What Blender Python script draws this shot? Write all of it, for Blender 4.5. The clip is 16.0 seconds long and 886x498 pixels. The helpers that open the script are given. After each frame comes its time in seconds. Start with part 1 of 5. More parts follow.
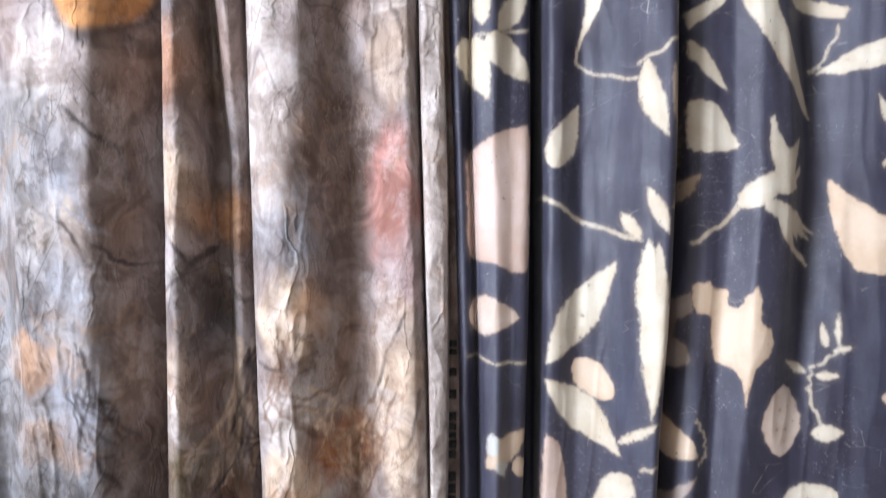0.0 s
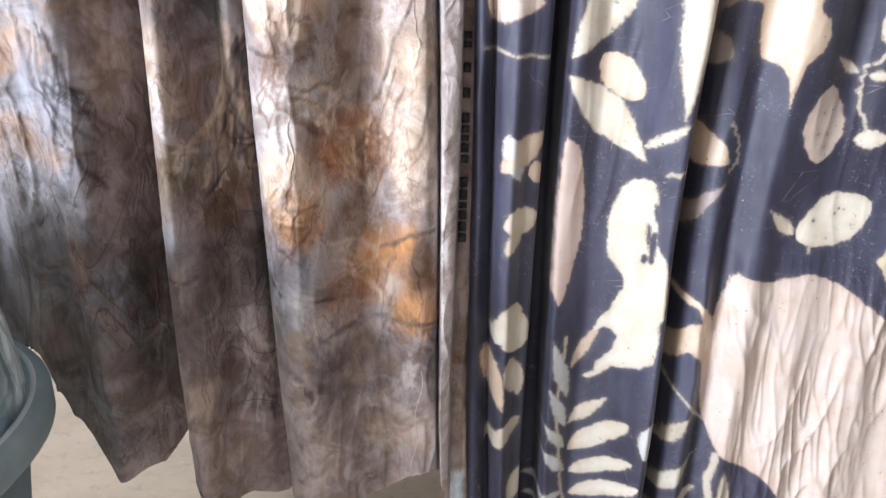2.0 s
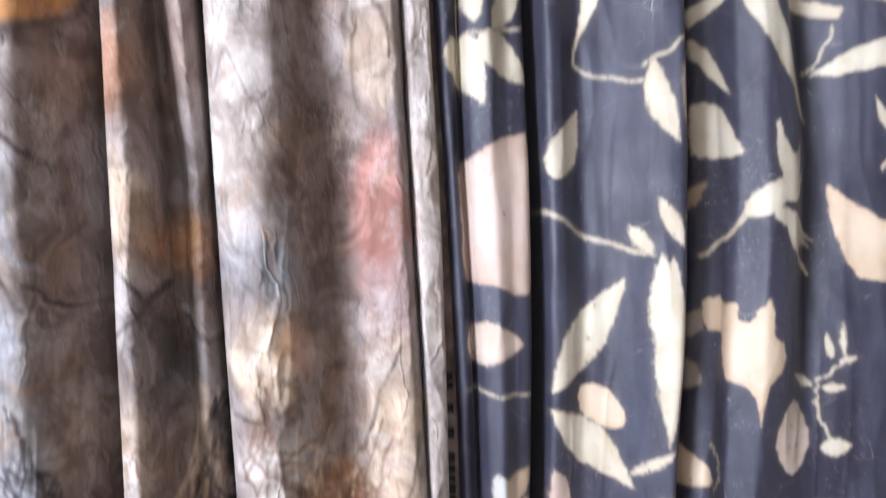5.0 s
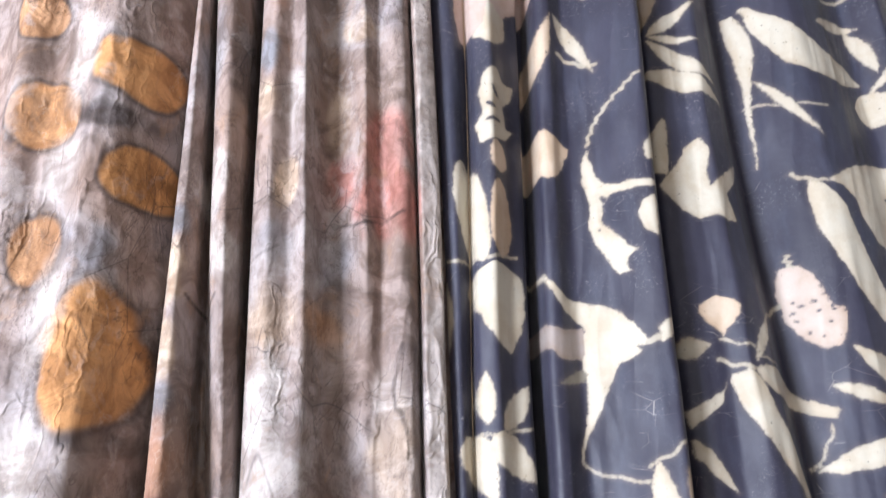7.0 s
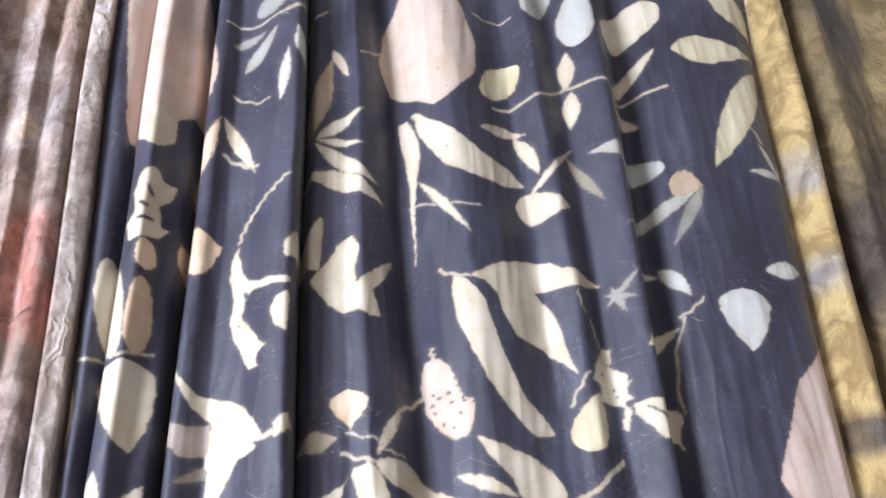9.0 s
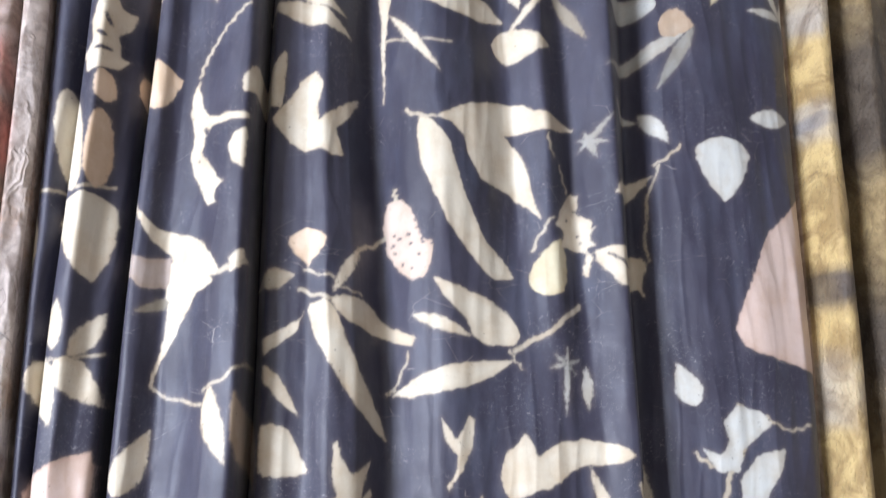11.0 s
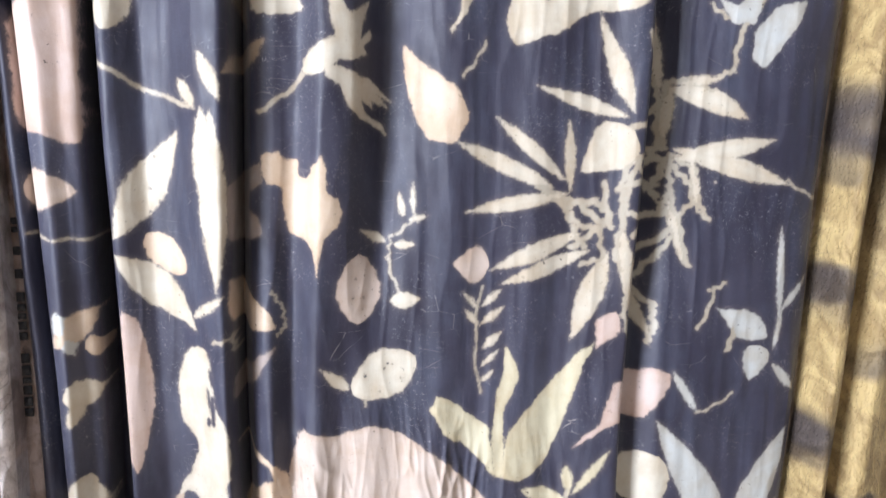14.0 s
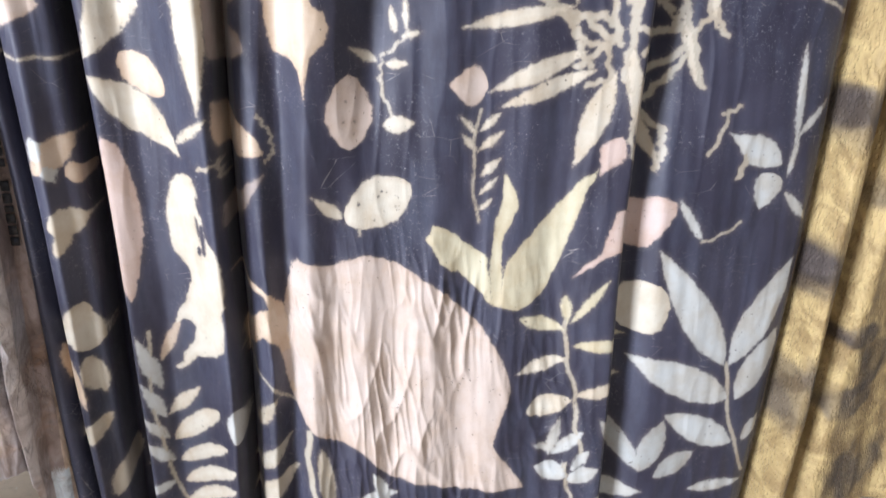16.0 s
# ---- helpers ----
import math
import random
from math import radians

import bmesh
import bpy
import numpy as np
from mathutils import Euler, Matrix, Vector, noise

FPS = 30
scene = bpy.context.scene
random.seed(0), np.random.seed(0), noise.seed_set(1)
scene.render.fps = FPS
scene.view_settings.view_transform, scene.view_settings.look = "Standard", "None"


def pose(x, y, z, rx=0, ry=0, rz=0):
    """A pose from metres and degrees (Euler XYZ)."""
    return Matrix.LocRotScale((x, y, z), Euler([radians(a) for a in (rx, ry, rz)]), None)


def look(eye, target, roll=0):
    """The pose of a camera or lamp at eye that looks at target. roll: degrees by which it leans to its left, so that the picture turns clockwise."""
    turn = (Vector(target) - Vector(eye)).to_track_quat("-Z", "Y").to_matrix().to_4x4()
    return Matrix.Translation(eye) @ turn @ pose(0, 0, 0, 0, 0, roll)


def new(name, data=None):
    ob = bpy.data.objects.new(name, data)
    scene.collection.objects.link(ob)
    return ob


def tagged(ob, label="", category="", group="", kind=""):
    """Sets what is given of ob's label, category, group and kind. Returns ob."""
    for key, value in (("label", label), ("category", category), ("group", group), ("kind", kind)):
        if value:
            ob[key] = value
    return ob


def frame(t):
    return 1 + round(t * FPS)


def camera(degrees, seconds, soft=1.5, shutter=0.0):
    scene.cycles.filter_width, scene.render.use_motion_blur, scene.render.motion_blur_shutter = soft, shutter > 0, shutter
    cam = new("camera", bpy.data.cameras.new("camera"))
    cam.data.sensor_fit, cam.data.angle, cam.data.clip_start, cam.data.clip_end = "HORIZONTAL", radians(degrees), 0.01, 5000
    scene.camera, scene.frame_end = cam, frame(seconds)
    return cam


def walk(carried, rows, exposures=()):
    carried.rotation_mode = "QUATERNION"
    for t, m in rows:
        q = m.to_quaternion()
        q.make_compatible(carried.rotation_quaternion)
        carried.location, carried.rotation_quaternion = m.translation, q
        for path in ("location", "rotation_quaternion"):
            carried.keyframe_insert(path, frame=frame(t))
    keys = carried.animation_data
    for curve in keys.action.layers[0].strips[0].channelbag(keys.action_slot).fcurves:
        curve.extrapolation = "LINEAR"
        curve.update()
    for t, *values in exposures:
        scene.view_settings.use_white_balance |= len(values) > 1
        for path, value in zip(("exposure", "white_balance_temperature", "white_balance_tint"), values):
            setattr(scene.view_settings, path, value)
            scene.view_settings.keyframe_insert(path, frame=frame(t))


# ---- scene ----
cam = camera(57.2, 16.0, soft=1.5, shutter=0.4)
PATH = [
    (0, (0.063, 0.011, 1.001), (0.053, 2.01, 0.96), 0.2),
    (0.5, (0.05, 0.02, 0.981), (0.046, 2.007, 0.752), 0.4),
    (1, (0.022, 0.052, 0.968), (0.059, 2.006, 0.542), 0.8),
    (1.5, (0.024, 0.091, 0.976), (0.053, 1.994, 0.361), 0.9),
    (2, (0.031, 0.103, 0.917), (0.062, 2.0, 0.283), 1.1),
    (2.5, (0.023, 0.118, 0.914), (0.094, 1.975, 0.177), 1.6),
    (3, (0.023, 0.135, 0.927), (0.127, 1.978, 0.159), 2.1),
    (3.5, (0.019, 0.156, 0.956), (0.161, 2.025, 0.258), 1.5),
    (4, (-0.016, 0.157, 0.973), (0.203, 2.062, 0.407), 0.2),
    (4.5, (-0.054, 0.149, 1.005), (0.227, 2.095, 0.638), -1.0),
    (5, (-0.078, 0.133, 1.019), (0.229, 2.109, 0.991), -1.7),
    (5.2, (-0.095, 0.119, 1.012), (0.237, 2.085, 1.162), -2.2),
    (7.3, (-0.019, 0.038, 1.111), (0.155, 1.87, 1.895), -0.6),
    (7.5, (0.023, 0.044, 1.102), (0.207, 1.851, 1.938), -1.1),
    (8, (0.162, 0.015, 1.107), (0.355, 1.805, 1.978), -1.6),
    (8.5, (0.265, -0.019, 1.086), (0.585, 1.724, 2.011), -3.2),
    (8.7, (0.303, -0.03, 1.085), (0.654, 1.703, 2.017), -3.5),
    (10.8, (0.437, -0.050, 1.105), (0.738, 1.835, 1.702), -0.8),
    (11, (0.448, -0.045, 1.096), (0.731, 1.856, 1.647), -0.7),
    (11.5, (0.452, -0.022, 1.06), (0.728, 1.911, 1.496), -0.5),
    (12, (0.447, -0.009, 1.044), (0.732, 1.954, 1.298), -0.1),
    (12.5, (0.424, 0.003, 1.044), (0.753, 1.976, 1.094), 0.2),
    (13, (0.414, 0.02, 0.981), (0.77, 1.988, 0.963), 0.0),
    (13.5, (0.436, 0.012, 0.986), (0.748, 1.979, 0.799), 0.0),
    (14, (0.447, 0.013, 0.98), (0.743, 1.966, 0.663), 0.1),
    (14.5, (0.436, 0.025, 0.964), (0.748, 1.962, 0.574), 0.2),
    (15, (0.437, 0.042, 0.958), (0.751, 1.957, 0.473), 0.2),
    (15.5, (0.454, 0.052, 0.953), (0.74, 1.942, 0.365), 0.1),
    (16, (0.474, 0.057, 0.951), (0.726, 1.914, 0.253), -0.2),
]
walk(cam, [(t, look(eye, target, roll)) for t, eye, target, roll in PATH],
     exposures=[(0, 0.1), (1, 0.15), (2.2, 0.36), (3.2, 0.36), (4.2, 0.2), (5, 0.12), (7.5, 0.15), (8, 0.22), (8.5, 0.32), (11.5, 0.38), (13, 0.38), (16, 0.37)])

# ---- light: overcast day by an unseen left window, plus an added front fill ----
world = bpy.data.worlds.new("sky")
scene.world = world
world.use_nodes = True
wn, wl = world.node_tree.nodes, world.node_tree.links
sky = wn.new("ShaderNodeTexSky")
sky.sky_type, sky.sun_disc = "NISHITA", False
sky.sun_elevation, sky.sun_rotation = radians(50), radians(200)
wl.new(sky.outputs["Color"], wn["Background"].inputs["Color"])
wn["Background"].inputs["Strength"].default_value = 0.12

sun = new("sun", bpy.data.lights.new("sun", "SUN"))
sun.data.energy, sun.data.angle, sun.data.color = 1.0, radians(12), (1.0, 0.96, 0.9)
sun.matrix_world = look((-2, -6, 8), (0, 0, 0))

# added fill lamp, set in an unseen doorway behind the camera
fill_light = new("fill_light", bpy.data.lights.new("fill_light", "AREA"))
fill_light.data.shape, fill_light.data.size, fill_light.data.size_y = "RECTANGLE", 1.5, 1.95
fill_light.data.energy, fill_light.data.color = 14, (0.765, 0.838, 1.0)
fill_light.matrix_world = look((-0.95, -3.62, 1.05), (-0.1, 1.0, 0.5))

window_light = new("window_light", bpy.data.lights.new("window_light", "AREA"))
window_light.data.shape, window_light.data.size, window_light.data.size_y = "RECTANGLE", 1.5, 1.6
window_light.data.energy, window_light.data.color = 420, (0.765, 0.838, 1.0)
window_light.matrix_world = look((-3.52, -1.95, 1.2), (0.3, 1.05, 1.0))

# ---- materials ----


class Nodes:
    """A node material under construction."""

    def __init__(self, name):
        self.mat = bpy.data.materials.new(name)
        self.mat.use_nodes = True
        self.tree = self.mat.node_tree
        self.bsdf = self.tree.nodes["Principled BSDF"]
        self.where = self.tree.nodes.new("ShaderNodeTexCoord").outputs["Object"]

    def put(self, socket, value):
        if isinstance(value, bpy.types.NodeSocket):
            self.tree.links.new(value, socket)
        else:
            socket.default_value = value

    def mapped(self, sx, sy, sz):
        n = self.tree.nodes.new("ShaderNodeMapping")
        self.put(n.inputs["Vector"], self.where)
        n.inputs["Scale"].default_value = (sx, sy, sz)
        return n.outputs["Vector"]

    def noise(self, scale, detail=4, rough=0.55, at=None, warp=0.0):
        n = self.tree.nodes.new("ShaderNodeTexNoise")
        self.put(n.inputs["Vector"], at or self.where)
        n.inputs["Scale"].default_value, n.inputs["Detail"].default_value = scale, detail
        n.inputs["Roughness"].default_value, n.inputs["Distortion"].default_value = rough, warp
        return n.outputs["Fac"]

    def veins(self, scale, at=None):
        n = self.tree.nodes.new("ShaderNodeTexVoronoi")
        n.feature = "DISTANCE_TO_EDGE"
        self.put(n.inputs["Vector"], at or self.where)
        n.inputs["Scale"].default_value = scale
        return n.outputs["Distance"]

    def cells(self, scale, at=None):
        n = self.tree.nodes.new("ShaderNodeTexVoronoi")
        self.put(n.inputs["Vector"], at or self.where)
        n.inputs["Scale"].default_value = scale
        return n.outputs["Distance"]

    def bent(self, sx, sy, sz, scale, amount):
        """Coordinates scaled and pushed about by noise."""
        n = self.tree.nodes.new("ShaderNodeTexNoise")
        self.put(n.inputs["Vector"], self.where)
        n.inputs["Scale"].default_value, n.inputs["Detail"].default_value = scale, 4
        m = self.tree.nodes.new("ShaderNodeVectorMath")
        m.operation = "MULTIPLY_ADD"
        self.put(m.inputs[0], n.outputs["Color"])
        m.inputs[1].default_value = (amount, amount, amount)
        self.put(m.inputs[2], self.mapped(sx, sy, sz))
        return m.outputs[0]

    def wave(self, scale, axis):
        n = self.tree.nodes.new("ShaderNodeTexWave")
        n.bands_direction = axis
        self.put(n.inputs["Vector"], self.where)
        n.inputs["Scale"].default_value, n.inputs["Distortion"].default_value = scale, 0.6
        return n.outputs["Fac"]

    def math(self, how, a, b=0.0, c=0.0):
        n = self.tree.nodes.new("ShaderNodeMath")
        n.operation = how
        for s, v in zip(n.inputs, (a, b, c)):
            self.put(s, v)
        return n.outputs[0]

    def span(self, value, lo, hi, to_lo=0.0, to_hi=1.0):
        n = self.tree.nodes.new("ShaderNodeMapRange")
        n.interpolation_type = "SMOOTHSTEP"
        for s, v in zip(n.inputs, (value, lo, hi, to_lo, to_hi)):
            self.put(s, v)
        return n.outputs[0]

    def mix(self, f, a, b, how="MIX"):
        n = self.tree.nodes.new("ShaderNodeMix")
        n.data_type, n.blend_type = "RGBA", how
        self.put(n.inputs[0], f)
        self.put(n.inputs[6], a if isinstance(a, bpy.types.NodeSocket) else (*a, 1))
        self.put(n.inputs[7], b if isinstance(b, bpy.types.NodeSocket) else (*b, 1))
        return n.outputs[2]

    def attribute(self, name):
        n = self.tree.nodes.new("ShaderNodeAttribute")
        n.attribute_name = name
        return n

    def bump(self, height, strength, distance, below=None):
        n = self.tree.nodes.new("ShaderNodeBump")
        n.inputs["Strength"].default_value, n.inputs["Distance"].default_value = strength, distance
        self.put(n.inputs["Height"], height)
        if below:
            self.put(n.inputs["Normal"], below)
        return n.outputs["Normal"]

    def done(self, colour, rough, normal=None, **more):
        self.put(self.bsdf.inputs["Base Color"], colour if isinstance(colour, bpy.types.NodeSocket) else (*colour, 1))
        self.put(self.bsdf.inputs["Roughness"], rough)
        if normal:
            self.put(self.bsdf.inputs["Normal"], normal)
        for key, v in more.items():
            self.put(self.bsdf.inputs[key.replace("_", " ")], v)
        return self.mat


def leaf_print_cloth():
    """Dark blue-black cloth with bleached leaf prints: the attribute 'ink' holds the distance inside a print, 'dye' its colour."""
    n = Nodes("leaf_print_cloth")
    ink = n.attribute("ink").outputs["Fac"]
    dye = n.attribute("dye").outputs["Color"]
    ragged = n.math("SUBTRACT", n.noise(130, 5, 0.7), 0.5)
    fine = n.math("SUBTRACT", n.noise(420, 3, 0.6), 0.5)
    edge = n.math("ADD", n.math("MULTIPLY_ADD", ragged, 0.0070, ink), n.math("MULTIPLY", fine, 0.0034))
    inside = n.span(edge, -0.0016, 0.0021)
    # pin holes and dark specks within the prints
    specks = n.span(n.noise(150, 3, 0.7), 0.66, 0.70)
    spotted = n.span(n.noise(9, 2), 0.46, 0.58)
    streak = n.noise(1.0, 5, 0.6, n.mapped(40, 40, 9), 0.8)
    tone = n.mix(n.span(streak, 0.4, 0.8, 0, 0.45), dye, n.mix(1.0, dye, (0.86, 0.80, 0.72), "MULTIPLY"))
    cloud = n.noise(19, 5, 0.62)
    tone = n.mix(n.span(cloud, 0.42, 0.66, 0, 0.6), tone, n.mix(1.0, tone, (0.84, 0.75, 0.65), "MULTIPLY"))
    rimmed = n.span(edge, 0.001, 0.011, 0.5, 0)
    tone = n.mix(rimmed, tone, n.mix(1.0, tone, (0.83, 0.76, 0.69), "MULTIPLY"))
    tone = n.mix(n.math("MULTIPLY", specks, n.math("MULTIPLY", spotted, 0.85)), tone, (0.06, 0.045, 0.04))
    # ground colour with pale scratches and a painted bluish sheen
    ground = n.mix(n.span(n.noise(5, 4, 0.6), 0.35, 0.7), (0.023, 0.021, 0.038), (0.042, 0.040, 0.064))
    ground = n.mix(n.span(n.noise(1.0, 5, 0.7, n.mapped(16, 16, 6)), 0.42, 0.8, 0, 0.5), ground, (0.070, 0.080, 0.118))
    patchy = n.span(n.noise(11, 3, 0.6), 0.47, 0.62)
    scratch = n.span(n.noise(240, 4, 0.75, None, 1.5), 0.59, 0.67)
    ground = n.mix(n.math("MULTIPLY", scratch, n.math("MULTIPLY", patchy, 0.5)), ground, (0.45, 0.43, 0.42))
    threads = n.span(n.veins(16, n.mapped(1.0, 1.0, 2.4)), 0.0, 0.007, 1, 0)
    threads = n.math("MULTIPLY", threads, n.span(n.noise(16, 3, 0.6), 0.56, 0.66))
    ground = n.mix(n.math("MULTIPLY", threads, 0.6), ground, (0.4, 0.36, 0.32))
    # a soft halo of half-bleached cloth round each print
    halo = n.span(edge, -0.007, 0.001, 0, 0.16)
    ground = n.mix(halo, ground, (0.22, 0.17, 0.14))
    colour = n.mix(inside, ground, tone)
    weave = n.math("MULTIPLY", n.math("ADD", n.wave(420, "X"), n.wave(420, "Z")), 0.5)
    crease = n.noise(1.0, 6, 0.6, n.mapped(70, 70, 12), 0.8)
    nm = n.bump(crease, 0.10, 0.006)
    nm = n.bump(n.noise(35, 4, 0.6), 0.25, 0.004, nm)
    nm = n.bump(weave, 0.12, 0.0006, nm)
    return n.done(colour, n.span(cloud, 0.3, 0.7, 0.48, 0.6), nm, Specular_IOR_Level=0.48, Sheen_Weight=0.12, Sheen_Roughness=0.4)


def dyed_cloth(name, crumple, veins, brocade):
    """Cloth with soft clouds of dye held in the attribute 'dye', creased and veined."""
    n = Nodes(name)
    dye = n.attribute("dye").outputs["Color"]
    cloud = n.noise(16, 6, 0.6, None, 1.2)
    colour = n.mix(n.span(cloud, 0.36, 0.64), n.mix(1.0, dye, (0.66, 0.60, 0.57), "MULTIPLY"), n.mix(1.0, dye, (1.2, 1.18, 1.18), "MULTIPLY"))
    if not brocade:
        pale = n.span(n.noise(1.0, 5, 0.62, n.bent(15, 15, 8, 8, 3.0)), 0.53, 0.66, 0, 0.30)
        colour = n.mix(pale, colour, (0.60, 0.56, 0.55))
        warm = n.span(n.noise(1.0, 5, 0.65, n.bent(13, 13, 9, 7, 4.0)), 0.55, 0.68, 0, 0.28)
        colour = n.mix(warm, colour, (0.42, 0.24, 0.13))
        deep = n.span(n.noise(1.0, 6, 0.68, n.bent(17, 17, 10, 9, 3.5)), 0.54, 0.70, 0, 0.40)
        colour = n.mix(deep, colour, (0.085, 0.068, 0.064))
        root = n.noise(1.0, 3, 0.6, n.bent(70, 70, 24, 14, 5.0))
        roots = n.math("MULTIPLY", n.span(n.math("ABSOLUTE", n.math("SUBTRACT", root, 0.5)), 0.0, 0.022, 1, 0), n.span(n.noise(6.5, 3), 0.49, 0.58))
        colour = n.mix(n.math("MULTIPLY", roots, 0.35), colour, (0.07, 0.045, 0.04))
        light = n.noise(1.0, 3, 0.6, n.bent(62, 62, 22, 12, 5.0))
        lights = n.math("MULTIPLY", n.span(n.math("ABSOLUTE", n.math("SUBTRACT", light, 0.5)), 0.0, 0.022, 1, 0), n.span(n.noise(7.5, 3, 0.6, n.mapped(1.0, 1.0, 0.9)), 0.55, 0.63))
        colour = n.mix(n.math("MULTIPLY", lights, 0.25), colour, (0.62, 0.50, 0.41))
    fibre = n.noise(1.0, 5, 0.65, n.mapped(60, 60, 16), 2.0)
    colour = n.mix(n.span(fibre, 0.52, 0.70, 0, 0.25), colour, n.mix(1.0, colour, (0.55, 0.48, 0.44), "MULTIPLY"))
    line = n.span(n.veins(8, n.mapped(1.3, 1.0, 0.8)), 0.0, 0.010, 1, 0)
    line = n.math("MULTIPLY", line, n.span(n.noise(5, 3), 0.5, 0.6))
    colour = n.mix(n.math("MULTIPLY", line, 0.6 * veins), colour, (0.035, 0.03, 0.035))
    twist = n.noise(17, 3, 0.5, n.mapped(1.0, 1.0, 0.55), 2.5)
    band = n.math("MULTIPLY", n.span(twist, 0.485, 0.50), n.span(twist, 0.51, 0.525, 1, 0))
    colour = n.mix(n.math("MULTIPLY", band, n.math("MULTIPLY", n.span(n.noise(5, 2), 0.5, 0.62), 0.55 * veins)), colour, (0.06, 0.04, 0.035))
    facets = n.cells(1.0, n.bent(20, 20, 7, 9, 1.6))
    nm = n.bump(facets, 0.5 * crumple, 0.012)
    crease = n.math("ABSOLUTE", n.math("SUBTRACT", n.noise(1.0, 2, 0.5, n.bent(26, 26, 8, 10, 2.0)), 0.5))
    crease = n.math("MULTIPLY", n.span(crease, 0.0, 0.06, 1, 0), n.span(n.noise(8, 2), 0.42, 0.58))
    nm = n.bump(crease, 0.5 * crumple, 0.004, nm)
    small = n.cells(1.0, n.bent(60, 60, 26, 24, 1.4))
    nm = n.bump(small, 0.22 * crumple, 0.004, nm)
    nm = n.bump(n.noise(30, 5, 0.6, None, 1.0), 0.2 * crumple, 0.008, nm)
    if brocade:
        nm = n.bump(n.span(n.cells(190, n.mapped(1.0, 1.0, 0.6)), 0.25, 0.5), brocade, 0.0015, nm)
    else:
        nm = n.bump(n.noise(500, 2), 0.15, 0.0006, nm)
    return n.done(colour, 0.62 if brocade else 0.8, nm, Specular_IOR_Level=0.3 if brocade else 0.15, Sheen_Weight=0.12, Sheen_Roughness=0.4)


def plain(name, a, b, scale, rough, bump=0.2, **more):
    n = Nodes(name)
    m = n.noise(scale, 5, 0.6)
    c = n.mix(n.span(m, 0.35, 0.68), a, b)
    return n.done(c, rough, n.bump(n.noise(scale * 9, 4), bump, 0.003), **more)


def splashed_floor():
    """Tan cement screed with worn stains and drops of white paint."""
    n = Nodes("tan_cement")
    c = n.mix(n.span(n.noise(4, 5, 0.6), 0.35, 0.7), (0.58, 0.465, 0.33), (0.70, 0.565, 0.415))
    c = n.mix(n.span(n.noise(38, 5, 0.7), 0.5, 0.75, 0, 0.35), c, (0.2, 0.15, 0.11))
    drops = n.math("MULTIPLY", n.span(n.cells(45), 0.12, 0.17, 1, 0), n.span(n.noise(17, 2), 0.5, 0.56))
    flecks = n.span(n.noise(130, 3, 0.6), 0.70, 0.73)
    c = n.mix(n.math("MAXIMUM", drops, n.math("MULTIPLY", flecks, 0.8)), c, (0.66, 0.62, 0.54))
    return n.done(c, 0.55, n.bump(n.noise(60, 5), 0.2, 0.003))


def cloudy_film():
    """Creased plastic film, cloudy and half clear."""
    n = Nodes("cloudy_film")
    # sheen of the creased film painted into its colour as pale patches
    sheen = n.noise(1.0, 5, 0.6, n.bent(9, 9, 9, 7, 2.5))
    colour = n.mix(n.span(sheen, 0.36, 0.66), (0.33, 0.47, 0.50), (0.80, 0.92, 0.93))
    nm = n.bump(n.cells(1.0, n.bent(14, 14, 14, 8, 2.0)), 0.8, 0.03)
    nm = n.bump(n.cells(1.0, n.bent(40, 40, 40, 14, 2.0)), 0.6, 0.008, nm)
    return n.done(colour, 0.22, nm, Transmission_Weight=0.12)


PRINT = leaf_print_cloth()
BROWN = dyed_cloth("cloud_dyed_cloth", 0.9, 0.8, 0.0)
GOLD = dyed_cloth("gold_brocade", 0.45, 0.35, 0.6)
FLOOR = splashed_floor()
WALL = plain("limewash", (0.26, 0.25, 0.24), (0.34, 0.33, 0.32), 3, 0.85)
CEIL = plain("ceiling_paint", (0.32, 0.31, 0.30), (0.40, 0.39, 0.38), 4, 0.9)
BLACK_STEEL = plain("black_steel", (0.018, 0.018, 0.02), (0.035, 0.033, 0.032), 60, 0.42, 0.1)
TUB = plain("teal_grey_plastic", (0.20, 0.28, 0.30), (0.27, 0.36, 0.38), 12, 0.35, 0.1)
RIM = plain("pale_plastic", (0.42, 0.52, 0.54), (0.52, 0.60, 0.62), 14, 0.28, 0.1)
BAG = cloudy_film()
LINT = plain("cotton_thread", (0.56, 0.50, 0.42), (0.66, 0.60, 0.52), 300, 0.85)
MARK = plain("selvage_ink", (0.02, 0.02, 0.025), (0.04, 0.035, 0.035), 200, 0.7)

# ---- building helpers ----


def part(name, bm, material, parent=None, label=""):
    me = bpy.data.meshes.new(name)
    bm.to_mesh(me)
    bm.free()
    me.materials.append(material)
    for p in me.polygons:
        p.use_smooth = True
    ob = new(name, me)
    if parent:
        ob.parent = parent
    return tagged(ob, label)


def box(bm, x0, y0, z0, x1, y1, z1):
    m = Matrix.LocRotScale(((x0 + x1) / 2, (y0 + y1) / 2, (z0 + z1) / 2), None, (x1 - x0, y1 - y0, z1 - z0))
    bmesh.ops.create_cube(bm, size=1, matrix=m)
    return bm


def slab(name, label, category, material, *boxes):
    bm = bmesh.new()
    for b in boxes:
        box(bm, *b)
    ob = part(name, bm, material)
    for p in ob.data.polygons:
        p.use_smooth = False
    return tagged(ob, label, category, kind="structure")


